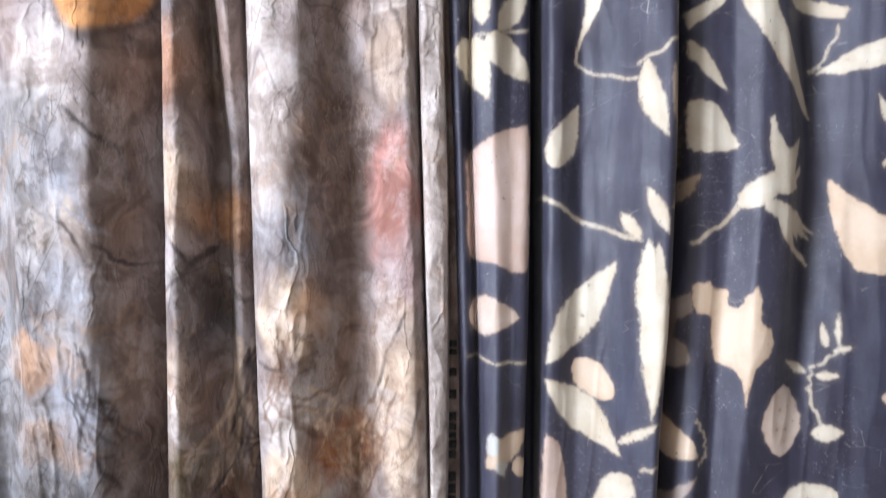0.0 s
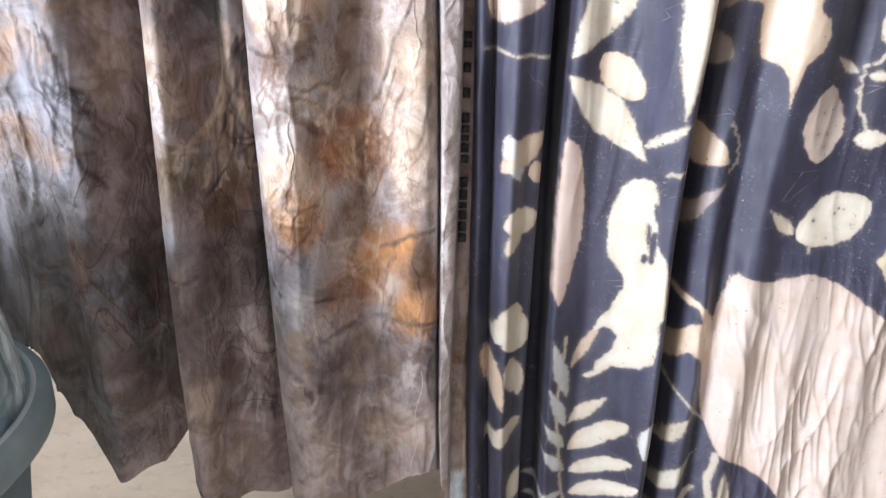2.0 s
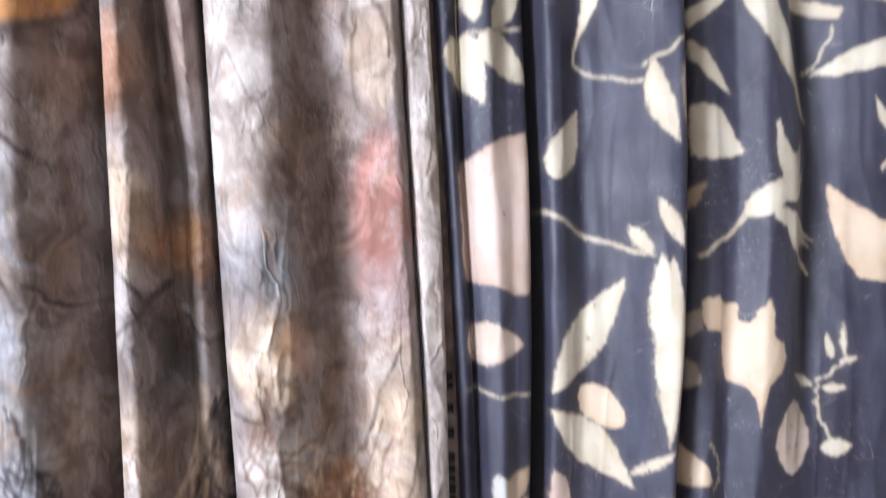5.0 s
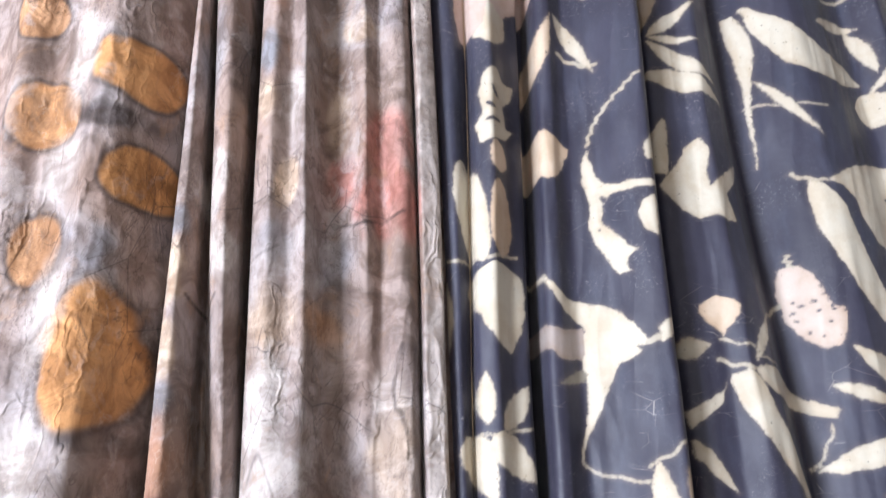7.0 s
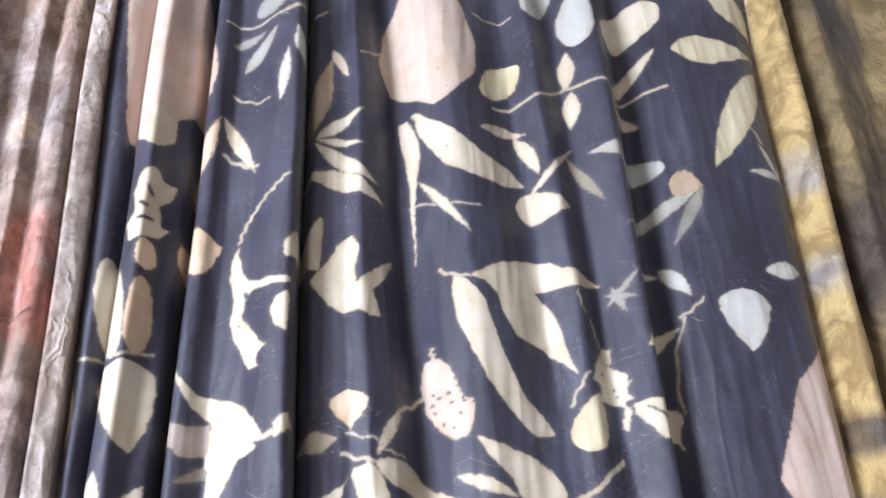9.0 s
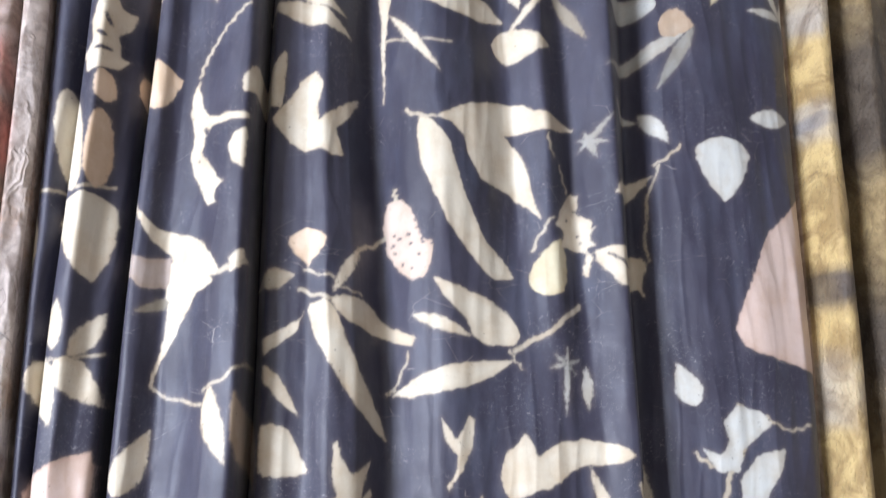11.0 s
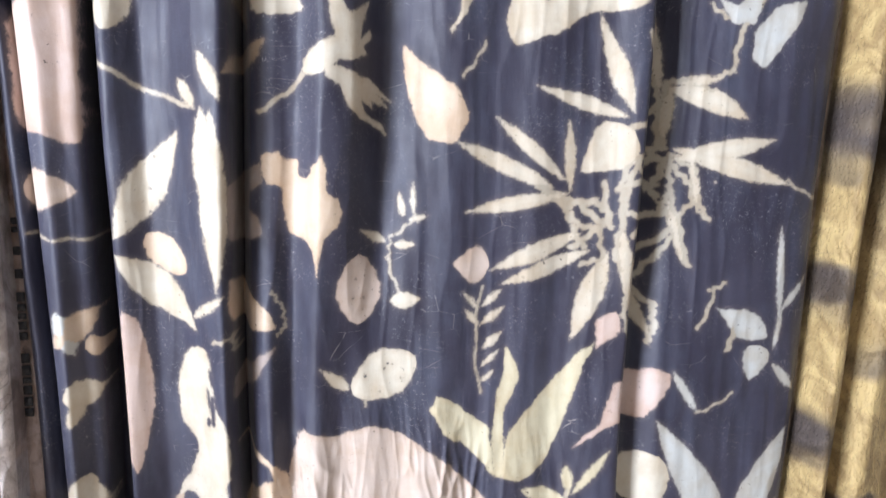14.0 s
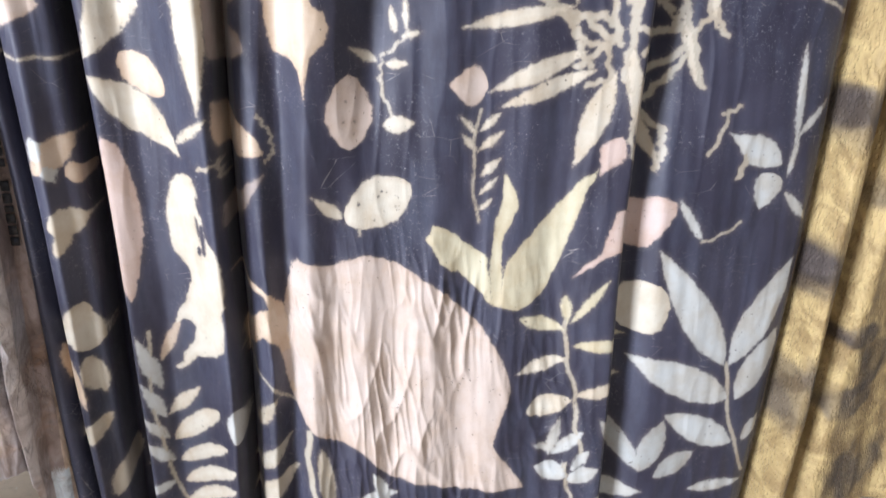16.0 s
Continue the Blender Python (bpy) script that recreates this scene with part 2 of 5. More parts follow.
def turned(bm, profile, count=64, centre=(0, 0, 0)):
    """A ring surface turned round the upright axis from (radius, height) pairs."""
    rings = []
    for r, z in profile:
        rings.append([bm.verts.new((centre[0] + r * math.cos(a), centre[1] + r * math.sin(a), centre[2] + z))
                      for a in (2 * math.pi * i / count for i in range(count))])
    for one, two in zip(rings, rings[1:]):
        for i in range(count):
            j = (i + 1) % count
            bm.faces.new((one[i], one[j], two[j], two[i]))
    return bm


def pipe(bm, a, b, radius, count=16):
    a, b = Vector(a), Vector(b)
    m = Matrix.Translation((a + b) / 2) @ (b - a).to_track_quat("Z", "Y").to_matrix().to_4x4()
    bmesh.ops.create_cone(bm, cap_ends=True, segments=count, radius1=radius, radius2=radius, depth=(b - a).length, matrix=m)
    return bm


# ---- the room: unseen walls and ceiling, with openings added for the light ----
slab("floor", "tan cement floor with splashes of white paint", "floor", FLOOR, (-3.7, -3.8, -0.12, 3.0, 2.0, 0.0))
slab("ceiling", "plain pale painted ceiling", "ceiling", CEIL, (-3.7, -3.8, 2.8, 3.0, 2.0, 2.92))
slab("wall_north", "limewashed wall behind the hanging cloths", "wall", WALL, (-3.7, 2.0, -0.12, 3.0, 2.14, 2.92))
slab("wall_east", "plain limewashed side wall", "wall", WALL, (3.0, -3.8, -0.12, 3.14, 2.14, 2.92))
slab("wall_west", "unseen limewashed side wall with a window added for light", "wall", WALL, (-3.84, -3.8, -0.12, -3.7, -2.8, 2.92),
     (-3.84, -1.1, -0.12, -3.7, 2.14, 2.92), (-3.84, -2.8, -0.12, -3.7, -1.1, 0.30), (-3.84, -2.8, 2.1, -3.7, -1.1, 2.92))
slab("wall_south", "unseen limewashed wall with a doorway added for the fill", "wall", WALL, (-3.84, -3.94, -0.12, -1.8, -3.8, 2.92),
     (-0.1, -3.94, -0.12, 3.14, -3.8, 2.92), (-1.8, -3.94, 2.15, -0.1, -3.8, 2.92))
slab("ground", "pale paved yard outside the building", "ground", WALL, (-40, -60, -0.20, 40, 40, -0.13))

# ---- the cloths ----
COLOURS = dict(mauve=(0.33, 0.275, 0.25), cream=(0.575, 0.525, 0.43), pale=(0.50, 0.51, 0.49), yellow=(0.57, 0.52, 0.37), peach=(0.55, 0.45, 0.385),
               pink=(0.55, 0.43, 0.38), tan=(0.60, 0.475, 0.36), orange=(0.54, 0.27, 0.105), rust=(0.34, 0.14, 0.06),
               slate=(0.26, 0.27, 0.30), ash=(0.55, 0.505, 0.475), rose=(0.44, 0.205, 0.17), taupe=(0.24, 0.19, 0.17),
               umber=(0.17, 0.10, 0.065), dark=(0.055, 0.045, 0.045), olive=(0.18, 0.16, 0.09), straw=(0.43, 0.32, 0.145))


def ripple(x, z, sx, sz, seed):
    """Smooth random waves, by sums of sines, between about -1 and 1."""
    r = np.random.RandomState(seed)
    total = np.zeros_like(x)
    for i in range(9):
        a, b = r.uniform(0.6, 2.2) * sx, r.uniform(-1.6, 1.6) * sz
        total += np.sin(a * x + b * z + r.uniform(0, 6.28) + 0.8 * np.sin(0.37 * a * x - 0.9 * b * z + r.uniform(0, 6.28)))
    return total / 4.5


def ridge(x, z, sx, sz, seed):
    """Sharp-backed creases, 0 to 1."""
    return np.clip(1 - np.abs(ripple(x, z, sx, sz, seed)) * 1.6, 0, 1) ** 2


class Cloth:
    """A hanging cloth: a fine sheet laid in folds, and the dye on it."""

    def __init__(self, folds, hem, top, across, down, crease):
        self.k = folds.steps(across)
        self.across, self.down = across, down
        k = np.repeat(self.k[None], down, 0)
        low, _ = folds.place(self.k, np.full(across, 0.3))
        v = np.linspace(0, 1, down)[:, None]
        foot = hem(low)[None]
        z = foot + (top - foot) * v
        x, y = folds.place(k, z)
        y = y + 0.0026 * ripple(x, z, 38, 5, 3) + 0.0008 * ripple(x, z, 120, 24, 4)
        y = y - crease(x, z)
        x = x + 0.0025 * ripple(x, z, 9, 7, 5)
        self.x, self.y, self.z, self.kk = x, y, z, k
        self.ink = np.full(x.shape, -0.05)
        self.dye = np.zeros((*x.shape, 3))

    def window(self, x0, x1, z0, z1):
        """Row and column range of the sheet that may lie within these bounds."""
        near = (self.x > x0) & (self.x < x1) & (self.z > z0) & (self.z < z1)
        rows, cols = np.where(near.any(1))[0], np.where(near.any(0))[0]
        if len(rows) == 0:
            return None
        return slice(rows[0], rows[-1] + 1), slice(cols[0], cols[-1] + 1)

    def stamp(self, w, d, colour, strength):
        """Lay a print where its inside distance d beats what lies there."""
        old = self.ink[w]
        win = d > old
        self.ink[w] = np.where(win, d, old)
        c = np.array(COLOURS[colour]) * strength
        self.dye[w] = np.where(win[..., None], c, self.dye[w])

    def build(self, name, material, label):
        n, m = self.across, self.down
        co = np.stack([self.x, self.y, self.z], -1).reshape(-1, 3)
        i = (np.arange(m - 1)[:, None] * n + np.arange(n - 1)[None]).reshape(-1)
        quads = np.stack([i, i + 1, i + n + 1, i + n], -1)
        me = bpy.data.meshes.new(name)
        me.vertices.add(len(co))
        me.vertices.foreach_set("co", co.astype(np.float32).reshape(-1))
        me.loops.add(quads.size)
        me.loops.foreach_set("vertex_index", quads.astype(np.int32).reshape(-1))
        me.polygons.add(len(quads))
        me.polygons.foreach_set("loop_start", np.arange(0, quads.size, 4, dtype=np.int32))
        me.update(calc_edges=True)
        me.polygons.foreach_set("use_smooth", np.ones(len(quads), dtype=bool))
        a = me.attributes.new("ink", "FLOAT", "POINT")
        a.data.foreach_set("value", self.ink.astype(np.float32).reshape(-1))
        c = me.attributes.new("dye", "FLOAT_COLOR", "POINT")
        rgba = np.concatenate([self.dye, np.ones((*self.x.shape, 1))], -1)
        c.data.foreach_set("color", rgba.astype(np.float32).reshape(-1))
        me.materials.append(material)
        return tagged(new(name, me), label, "cloth")


sheet = None


def leaf(x0, z0, x1, z1, width, bend, shape, colour, strength=1.0):
    """The print of one leaf from its stalk to its tip. shape: m lance, o broad near the stalk, b broad near the tip, e oval."""
    long = math.hypot(x1 - x0, z1 - z0)
    ux, uz = (x1 - x0) / long, (z1 - z0) / long
    pad = width / 2 + abs(bend) + 0.012
    w = sheet.window(min(x0, x1) - pad, max(x0, x1) + pad, min(z0, z1) - pad, max(z0, z1) + pad)
    if w is None:
        return
    dx, dz = sheet.x[w] - x0, sheet.z[w] - z0
    u, v = (dx * ux + dz * uz) / long, dx * uz - dz * ux
    f = np.clip(u, 0, 1)
    v = v - bend * 4 * f * (1 - f)
    v = v * (1 + 0.07 * np.sin(7 * f + 40 * x0)) + width * 0.012 * np.sin(31 * f + 70 * z0)
    power, fall = dict(m=(0.88, 0.95), o=(0.62, 0.85), b=(1.5, 0.85), e=(1.0, 0.5))[shape]
    half = width / 2 * np.sin(math.pi * np.clip(f, 0.0005, 0.9995) ** power) ** fall
    over = np.maximum(np.maximum(-u, u - 1), 0) * long
    slope = 0.75 if shape in "mob" else 0.9
    sheet.stamp(w, (half - np.abs(v)) * slope - over, colour, strength)


def stem(x0, z0, x1, z1, width):
    """The print of a thin stalk."""
    long = math.hypot(x1 - x0, z1 - z0)
    ux, uz = (x1 - x0) / long, (z1 - z0) / long
    w = sheet.window(min(x0, x1) - 0.02, max(x0, x1) + 0.02, min(z0, z1) - 0.02, max(z0, z1) + 0.02)
    if w is None:
        return
    dx, dz = sheet.x[w] - x0, sheet.z[w] - z0
    u, v = (dx * ux + dz * uz), dx * uz - dz * ux
    v = v - 0.05 * long * np.sin(math.pi * u / long) + 0.0015 * np.sin(13 * u / long + 60 * x0)
    over = np.maximum(np.maximum(-u, u - long), 0)
    sheet.stamp(w, width / 2 + 0.0005 - np.hypot(v, over), "cream", 0.78)


def cut(x0, z0, x1, z1, width):
    """A crack or hole in a print, where the dark ground shows."""
    w = sheet.window(min(x0, x1) - 0.02, max(x0, x1) + 0.02, min(z0, z1) - 0.02, max(z0, z1) + 0.02)
    if w is None:
        return
    ex, ez = x1 - x0, z1 - z0
    f = np.clip(((sheet.x[w] - x0) * ex + (sheet.z[w] - z0) * ez) / (ex * ex + ez * ez + 1e-9), 0, 1)
    far = np.hypot(sheet.x[w] - x0 - f * ex, sheet.z[w] - z0 - f * ez)
    sheet.ink[w] = np.minimum(sheet.ink[w], far - width / 2 * (0.5 + np.sin(math.pi * (0.15 + 0.7 * f))))


def specks(x0, z0, rx, rz, count, size):
    """Scattered small holes in a print."""
    rng = random.Random(int(x0 * 1000))
    for _ in range(count):
        a, r = rng.uniform(0, 6.28), rng.random() ** 0.5
        x, z = x0 + rx * r * math.cos(a), z0 + rz * r * math.sin(a)
        cut(x, z, x + rng.uniform(-1, 1) * size, z + rng.uniform(-1, 1) * size, size * rng.uniform(0.6, 1.3))


def patch(colour, *corners):
    """The print of a large torn leaf with the given outline."""
    corners = [((8 * a[0] + b[0]) / 9 if i else (a[0] + 8 * b[0]) / 9, (8 * a[1] + b[1]) / 9 if i else (a[1] + 8 * b[1]) / 9)
               for a, b in zip(corners, corners[1:] + corners[:1]) for i in (1, 0)]
    xs, zs = [p[0] for p in corners], [p[1] for p in corners]
    w = sheet.window(min(xs) - 0.02, max(xs) + 0.02, min(zs) - 0.02, max(zs) + 0.02)
    if w is None:
        return
    x, z = sheet.x[w], sheet.z[w]
    x, z = x + 0.0011 * ripple(x, z, 190, 170, 71), z + 0.0011 * ripple(x, z, 170, 190, 72)
    far = np.full(x.shape, 9.0)
    inside = np.zeros(x.shape, bool)
    for (ax, az), (bx, bz) in zip(corners, corners[1:] + corners[:1]):
        ex, ez = bx - ax, bz - az
        f = np.clip(((x - ax) * ex + (z - az) * ez) / (ex * ex + ez * ez + 1e-12), 0, 1)
        far = np.minimum(far, np.hypot(x - ax - f * ex, z - az - f * ez))
        inside ^= ((az > z) != (bz > z)) & (x < ex * (z - az) / (ez if abs(ez) > 1e-9 else 1e-9) + ax)
    sheet.stamp(w, np.where(inside, far, -far), colour, 1.0)


def blot(x0, z0, rx, rz, colour, strength, soft):
    """A cloud of dye or painted fold shade with a wavering edge; soft: how wide the edge fades, as a part of its
    radius.
    """
    reach = 1 + 2 * soft
    w = sheet.window(x0 - rx * reach - 0.01, x0 + rx * reach + 0.01, z0 - rz * reach - 0.01, z0 + rz * reach + 0.01)
    if w is None:
        return
    x, z = sheet.x[w], sheet.z[w]
    seed = int(abs(x0 * 900 + z0 * 300)) % 9999
    wave = (0.12 if soft < 0.15 else 0.30) * ripple(x, z, 38, 34, seed) + (0.03 if soft < 0.15 else 0.14) * ripple(x, z, 130, 110, seed + 1)
    d = np.hypot((x - x0) / rx, (z - z0) / rz) + wave
    f = np.clip((1 + soft - d) / (2 * soft), 0, 1)
    f = (f * f * (3 - 2 * f) * strength * (1.0 if soft < 0.15 else np.clip(0.88 + 0.4 * ripple(x, z, 70, 45, seed + 2), 0.15, 1)))[..., None]
    c = np.array(COLOURS[colour])
    if soft < 0.15:
        ring = np.exp(-(((d - 1.05) / 0.09) ** 2))[..., None] * 0.65
        f2 = f
        self_dye = sheet.dye[w] * (1 - f2) + c * f2
        sheet.dye[w] = self_dye * (1 - ring) + np.array(COLOURS["dark"]) * ring
    else:
        sheet.dye[w] = sheet.dye[w] * (1 - f) + c * f


def twig(width, colour, strength, *way):
    """A thin vein printed in dye along a bent line."""
    xs, zs = [p[0] for p in way], [p[1] for p in way]
    w = sheet.window(min(xs) - 0.02, max(xs) + 0.02, min(zs) - 0.02, max(zs) + 0.02)
    if w is None:
        return
    x, z = sheet.x[w], sheet.z[w]
    x, z = x + 0.0022 * ripple(x, z, 150, 130, 61), z + 0.0022 * ripple(x, z, 130, 150, 62)
    far = np.full(x.shape, 9.0)
    for (ax, az), (bx, bz) in zip(way, way[1:]):
        ex, ez = bx - ax, bz - az
        f = np.clip(((x - ax) * ex + (z - az) * ez) / (ex * ex + ez * ez + 1e-12), 0, 1)
        far = np.minimum(far, np.hypot(x - ax - f * ex, z - az - f * ez))
    f = np.clip(1.6 - far / width * 1.6, 0, 1) * strength * np.clip(0.8 + 0.6 * ripple(x, z, 60, 60, 63), 0.2, 1)
    sheet.dye[w] = sheet.dye[w] * (1 - f[..., None]) + np.array(COLOURS[colour]) * f[..., None]


def roots(x0, z0, x1, z1, count, colour, seed):
    """A tangle of fine forked veins that fans out from one point to another."""
    rng = random.Random(seed)
    for _ in range(count):
        x, z = x0 + rng.uniform(-0.012, 0.012), z0 + rng.uniform(-0.012, 0.012)
        way = [(x, z)]
        for i in range(1, 4):
            way.append((x + (x1 - x0) * i / 3 + rng.uniform(-0.013, 0.013) * i, z + (z1 - z0) * i / 3 + rng.uniform(-0.013, 0.013) * i))
        twig(rng.uniform(0.0022, 0.0036), colour, 0.7, *way)


class Folds:
    """Lengthwise folds of a hanging cloth: a chain of knots, each with its x at three heights, its depth, and its depth near the hem and the top."""

    def __init__(self, hem_flat=0.0):
        self.knots, self.hem_flat = [], hem_flat

    def add(self, top, mid, low, depth, depth_low=None, depth_top=None):
        self.knots.append((top, mid, low, depth, depth if depth_low is None else depth_low, depth if depth_top is None else depth_top))

    def at(self, k, column):
        """Smooth curve through one column of the knots, at the fractional knot numbers k."""
        v = np.array([n[column] for n in self.knots])
        i = np.clip(np.floor(k).astype(int), 0, len(v) - 2)
        f = k - i
        p0, p1, p2, p3 = v[np.maximum(i - 1, 0)], v[i], v[i + 1], v[np.minimum(i + 2, len(v) - 1)]
        m1, m2 = 0.38 * (p2 - p0), 0.38 * (p3 - p1)
        return (2 * f**3 - 3 * f**2 + 1) * p1 + (f**3 - 2 * f**2 + f) * m1 + (3 * f**2 - 2 * f**3) * p2 + (f**3 - f**2) * m2

    def steps(self, count):
        """Knot numbers that lie evenly along the cloth's width."""
        k = np.linspace(0, len(self.knots) - 1, 6000)
        x, y = self.at(k, 1), self.at(k, 3)
        run = np.concatenate([[0], np.cumsum(np.hypot(np.diff(x), np.diff(y)))])
        return np.interp(np.linspace(0, run[-1], count), run, k)

    def place(self, k, z):
        """x and y on the cloth at the knot numbers k and heights z."""
        top, mid, low = self.at(k, 0), self.at(k, 1), self.at(k, 2)
        up = np.clip((z - 1.1) / 1.0, 0, 1.4)
        down = np.clip((1.1 - z) / 0.8, 0, 1.4)
        x = mid + (top - mid) * up + (low - mid) * down
        flat = 1 - 0.45 * np.clip((z - 2.05) / 0.4, 0, 1)
        sink = np.clip((1.0 - z) / 0.45, 0, 1)
        sink = sink * sink * (3 - 2 * sink)
        rise = np.clip((z - 1.1) / 0.4, 0, 1)
        y = self.at(k, 3) * (1 - sink - rise) + self.at(k, 4) * sink + self.at(k, 5) * rise
        y = y - (y - 1.045) * self.hem_flat * np.clip((0.45 - z) / 0.22, 0, 1) * np.clip((1.135 - y) / 0.02, 0, 1)
        y = 1.06 + (y - 1.06) * flat
        return x, y


black = Folds()
black.add(0.050, 0.095, 0.100, 1.13)
black.add(0.034, 0.072, 0.085, 1.07, 1.085)
black.add(0.055, 0.080, 0.096, 1.055, 1.075)
black.add(0.076, 0.087, 0.108, 1.062, 1.085)
black.add(0.093, 0.094, 0.115, 1.08, 1.10)
black.add(0.100, 0.100, 0.121, 1.05, 1.065)
black.add(0.125, 0.122, 0.132, 1.035, 1.055)
black.add(0.150, 0.143, 0.145, 1.042, 1.075, 1.062)
black.add(0.176, 0.168, 0.160, 1.05, 1.085, 1.08)
black.add(0.186, 0.173, 0.164, 1.13, 1.15)
black.add(0.198, 0.181, 0.188, 1.13, 1.15)
black.add(0.200, 0.187, 0.192, 1.055, 1.085)
black.add(0.218, 0.205, 0.208, 1.045, 1.085)
black.add(0.240, 0.235, 0.235, 1.06, 1.10)
black.add(0.272, 0.272, 0.268, 1.045, 1.085)
black.add(0.306, 0.306, 0.296, 1.012, 1.055)
black.add(0.334, 0.334, 0.318, 0.998, 1.036)
black.add(0.347, 0.346, 0.330, 1.02, 1.06)
black.add(0.353, 0.352, 0.339, 1.115, 1.12)
black.add(0.364, 0.366, 0.352, 1.055, 1.07)
black.add(0.388, 0.393, 0.372, 1.042, 1.05, 1.05)
black.add(0.412, 0.424, 0.395, 1.045, 1.072, 1.045)
black.add(0.432, 0.455, 0.425, 1.020, 1.048, 1.03)
black.add(0.455, 0.492, 0.458, 1.028, 1.060, 1.05)
black.add(0.488, 0.535, 0.500, 1.075, 1.051, 1.09)
black.add(0.530, 0.580, 0.535, 1.052, 1.060, 1.045)
black.add(0.580, 0.630, 0.578, 1.038, 1.050, 1.018)
black.add(0.640, 0.680, 0.630, 1.046, 1.060, 1.035)
black.add(0.700, 0.735, 0.690, 1.034, 1.050, 1.068)
black.add(0.745, 0.785, 0.742, 1.042, 1.057, 1.032)
black.add(0.795, 0.825, 0.795, 1.032, 1.045, 1.066)
black.add(0.868, 0.868, 0.842, 1.022, 1.035, 1.018)
black.add(0.930, 0.893, 0.858, 1.095, 1.075, 1.10)
black.add(0.975, 0.932, 0.900, 1.068, 1.050, 1.06)
black.add(1.030, 1.000, 0.965, 1.048, 1.046, 1.04)
black.add(1.095, 1.070, 1.025, 1.040, 1.050)
black.add(1.170, 1.135, 1.080, 1.05, 1.055)
black.add(1.215, 1.160, 1.108, 1.08, 1.075)
black.add(1.215, 1.168, 1.118, 1.13, 1.13)

brown = Folds(hem_flat=0.45)
brown.add(-0.80, -0.74, -0.70, 1.09)
brown.add(-0.70, -0.62, -0.58, 1.04)
brown.add(-0.61, -0.55, -0.50, 1.09)
brown.add(-0.54, -0.50, -0.465, 1.045, 1.06, 1.03)
brown.add(-0.485, -0.468, -0.440, 1.008, 1.035, 1.04)
brown.add(-0.440, -0.430, -0.410, 0.998, 1.035, 1.025)
brown.add(-0.400, -0.400, -0.385, 0.992, 1.018, 1.008)
brown.add(-0.372, -0.372, -0.362, 0.992, 0.998, 1.015)
brown.add(-0.345, -0.345, -0.335, 1.03, 1.03, 1.045)
brown.add(-0.318, -0.315, -0.305, 1.09)
brown.add(-0.305, -0.300, -0.285, 1.12)
brown.add(-0.303, -0.296, -0.279, 1.06)
brown.add(-0.301, -0.289, -0.272, 1.015, 1.01, 1.03)
brown.add(-0.296, -0.270, -0.255, 0.998, 0.995, 1.022)
brown.add(-0.291, -0.252, -0.238, 1.02, 1.03, 1.05)
brown.add(-0.290, -0.240, -0.222, 1.075, 1.07, 1.10)
brown.add(-0.292, -0.226, -0.210, 1.085, 1.085, 1.06)
brown.add(-0.284, -0.215, -0.200, 1.06, 1.08, 1.025)
brown.add(-0.262, -0.204, -0.190, 1.055, 1.08, 1.005)
brown.add(-0.236, -0.196, -0.178, 1.075, 1.09, 1.03)
brown.add(-0.220, -0.189, -0.160, 1.12)
brown.add(-0.216, -0.1865, -0.153, 1.06)
brown.add(-0.213, -0.182, -0.148, 1.02, 1.015, 1.03)
brown.add(-0.196, -0.160, -0.130, 0.992, 0.985, 1.015)
brown.add(-0.172, -0.135, -0.110, 0.985, 0.98, 1.03)
brown.add(-0.152, -0.112, -0.090, 1.0, 1.0, 1.01)
brown.add(-0.125, -0.085, -0.070, 1.035, 1.03, 1.065)
brown.add(-0.092, -0.060, -0.050, 1.058, 1.05, 1.055)
brown.add(-0.065, -0.042, -0.034, 1.06, 1.052, 1.03)
brown.add(-0.045, -0.020, -0.015, 1.045, 1.045, 1.05)
brown.add(-0.025, 0.002, 0.008, 1.03, 1.035, 1.03)
brown.add(-0.008, 0.018, 0.028, 1.028, 1.033, 1.035)
brown.add(0.002, 0.028, 0.042, 1.05, 1.045, 1.055)
brown.add(0.004, 0.031, 0.047, 1.07)
brown.add(0.006, 0.034, 0.049, 1.035)
brown.add(0.032, 0.061, 0.058, 1.045)
brown.add(0.034, 0.066, 0.064, 1.085)
brown.add(0.044, 0.083, 0.080, 1.09)
brown.add(0.070, 0.110, 0.105, 1.15)
brown.add(0.150, 0.170, 0.170, 1.18)

gold = Folds()
gold.add(1.170, 1.120, 1.080, 1.17)
gold.add(1.215, 1.160, 1.112, 1.12)
gold.add(1.228, 1.172, 1.120, 1.09)
gold.add(1.250, 1.191, 1.135, 1.03)
gold.add(1.275, 1.213, 1.156, 1.035)
gold.add(1.288, 1.225, 1.167, 1.09)
gold.add(1.300, 1.234, 1.171, 1.15)
gold.add(1.318, 1.246, 1.176, 1.10)
gold.add(1.345, 1.275, 1.205, 1.035)
gold.add(1.400, 1.335, 1.270, 1.06)
gold.add(1.470, 1.400, 1.350, 1.09)
gold.add(1.560, 1.500, 1.460, 1.04)
gold.add(1.660, 1.600, 1.580, 1.09)

# the dark cloth with bleached leaf prints


def puckers(x, z):
    """Tight upright gathers across the big leaf near the hem, fading out above it."""
    low = np.clip((0.62 - z) / 0.12, 0, 1) * np.exp(-(((x - 0.58) / 0.26) ** 4))
    return (0.0046 * ridge(x, z, 64, 17, 21) + 0.0028 * ridge(x, z, 130, 34, 22)) * low * np.clip(0.7 + 0.6 * ripple(x, z, 18, 16, 24), 0.15, 1.3) + 0.0010 * ridge(x, z, 50, 16, 23)


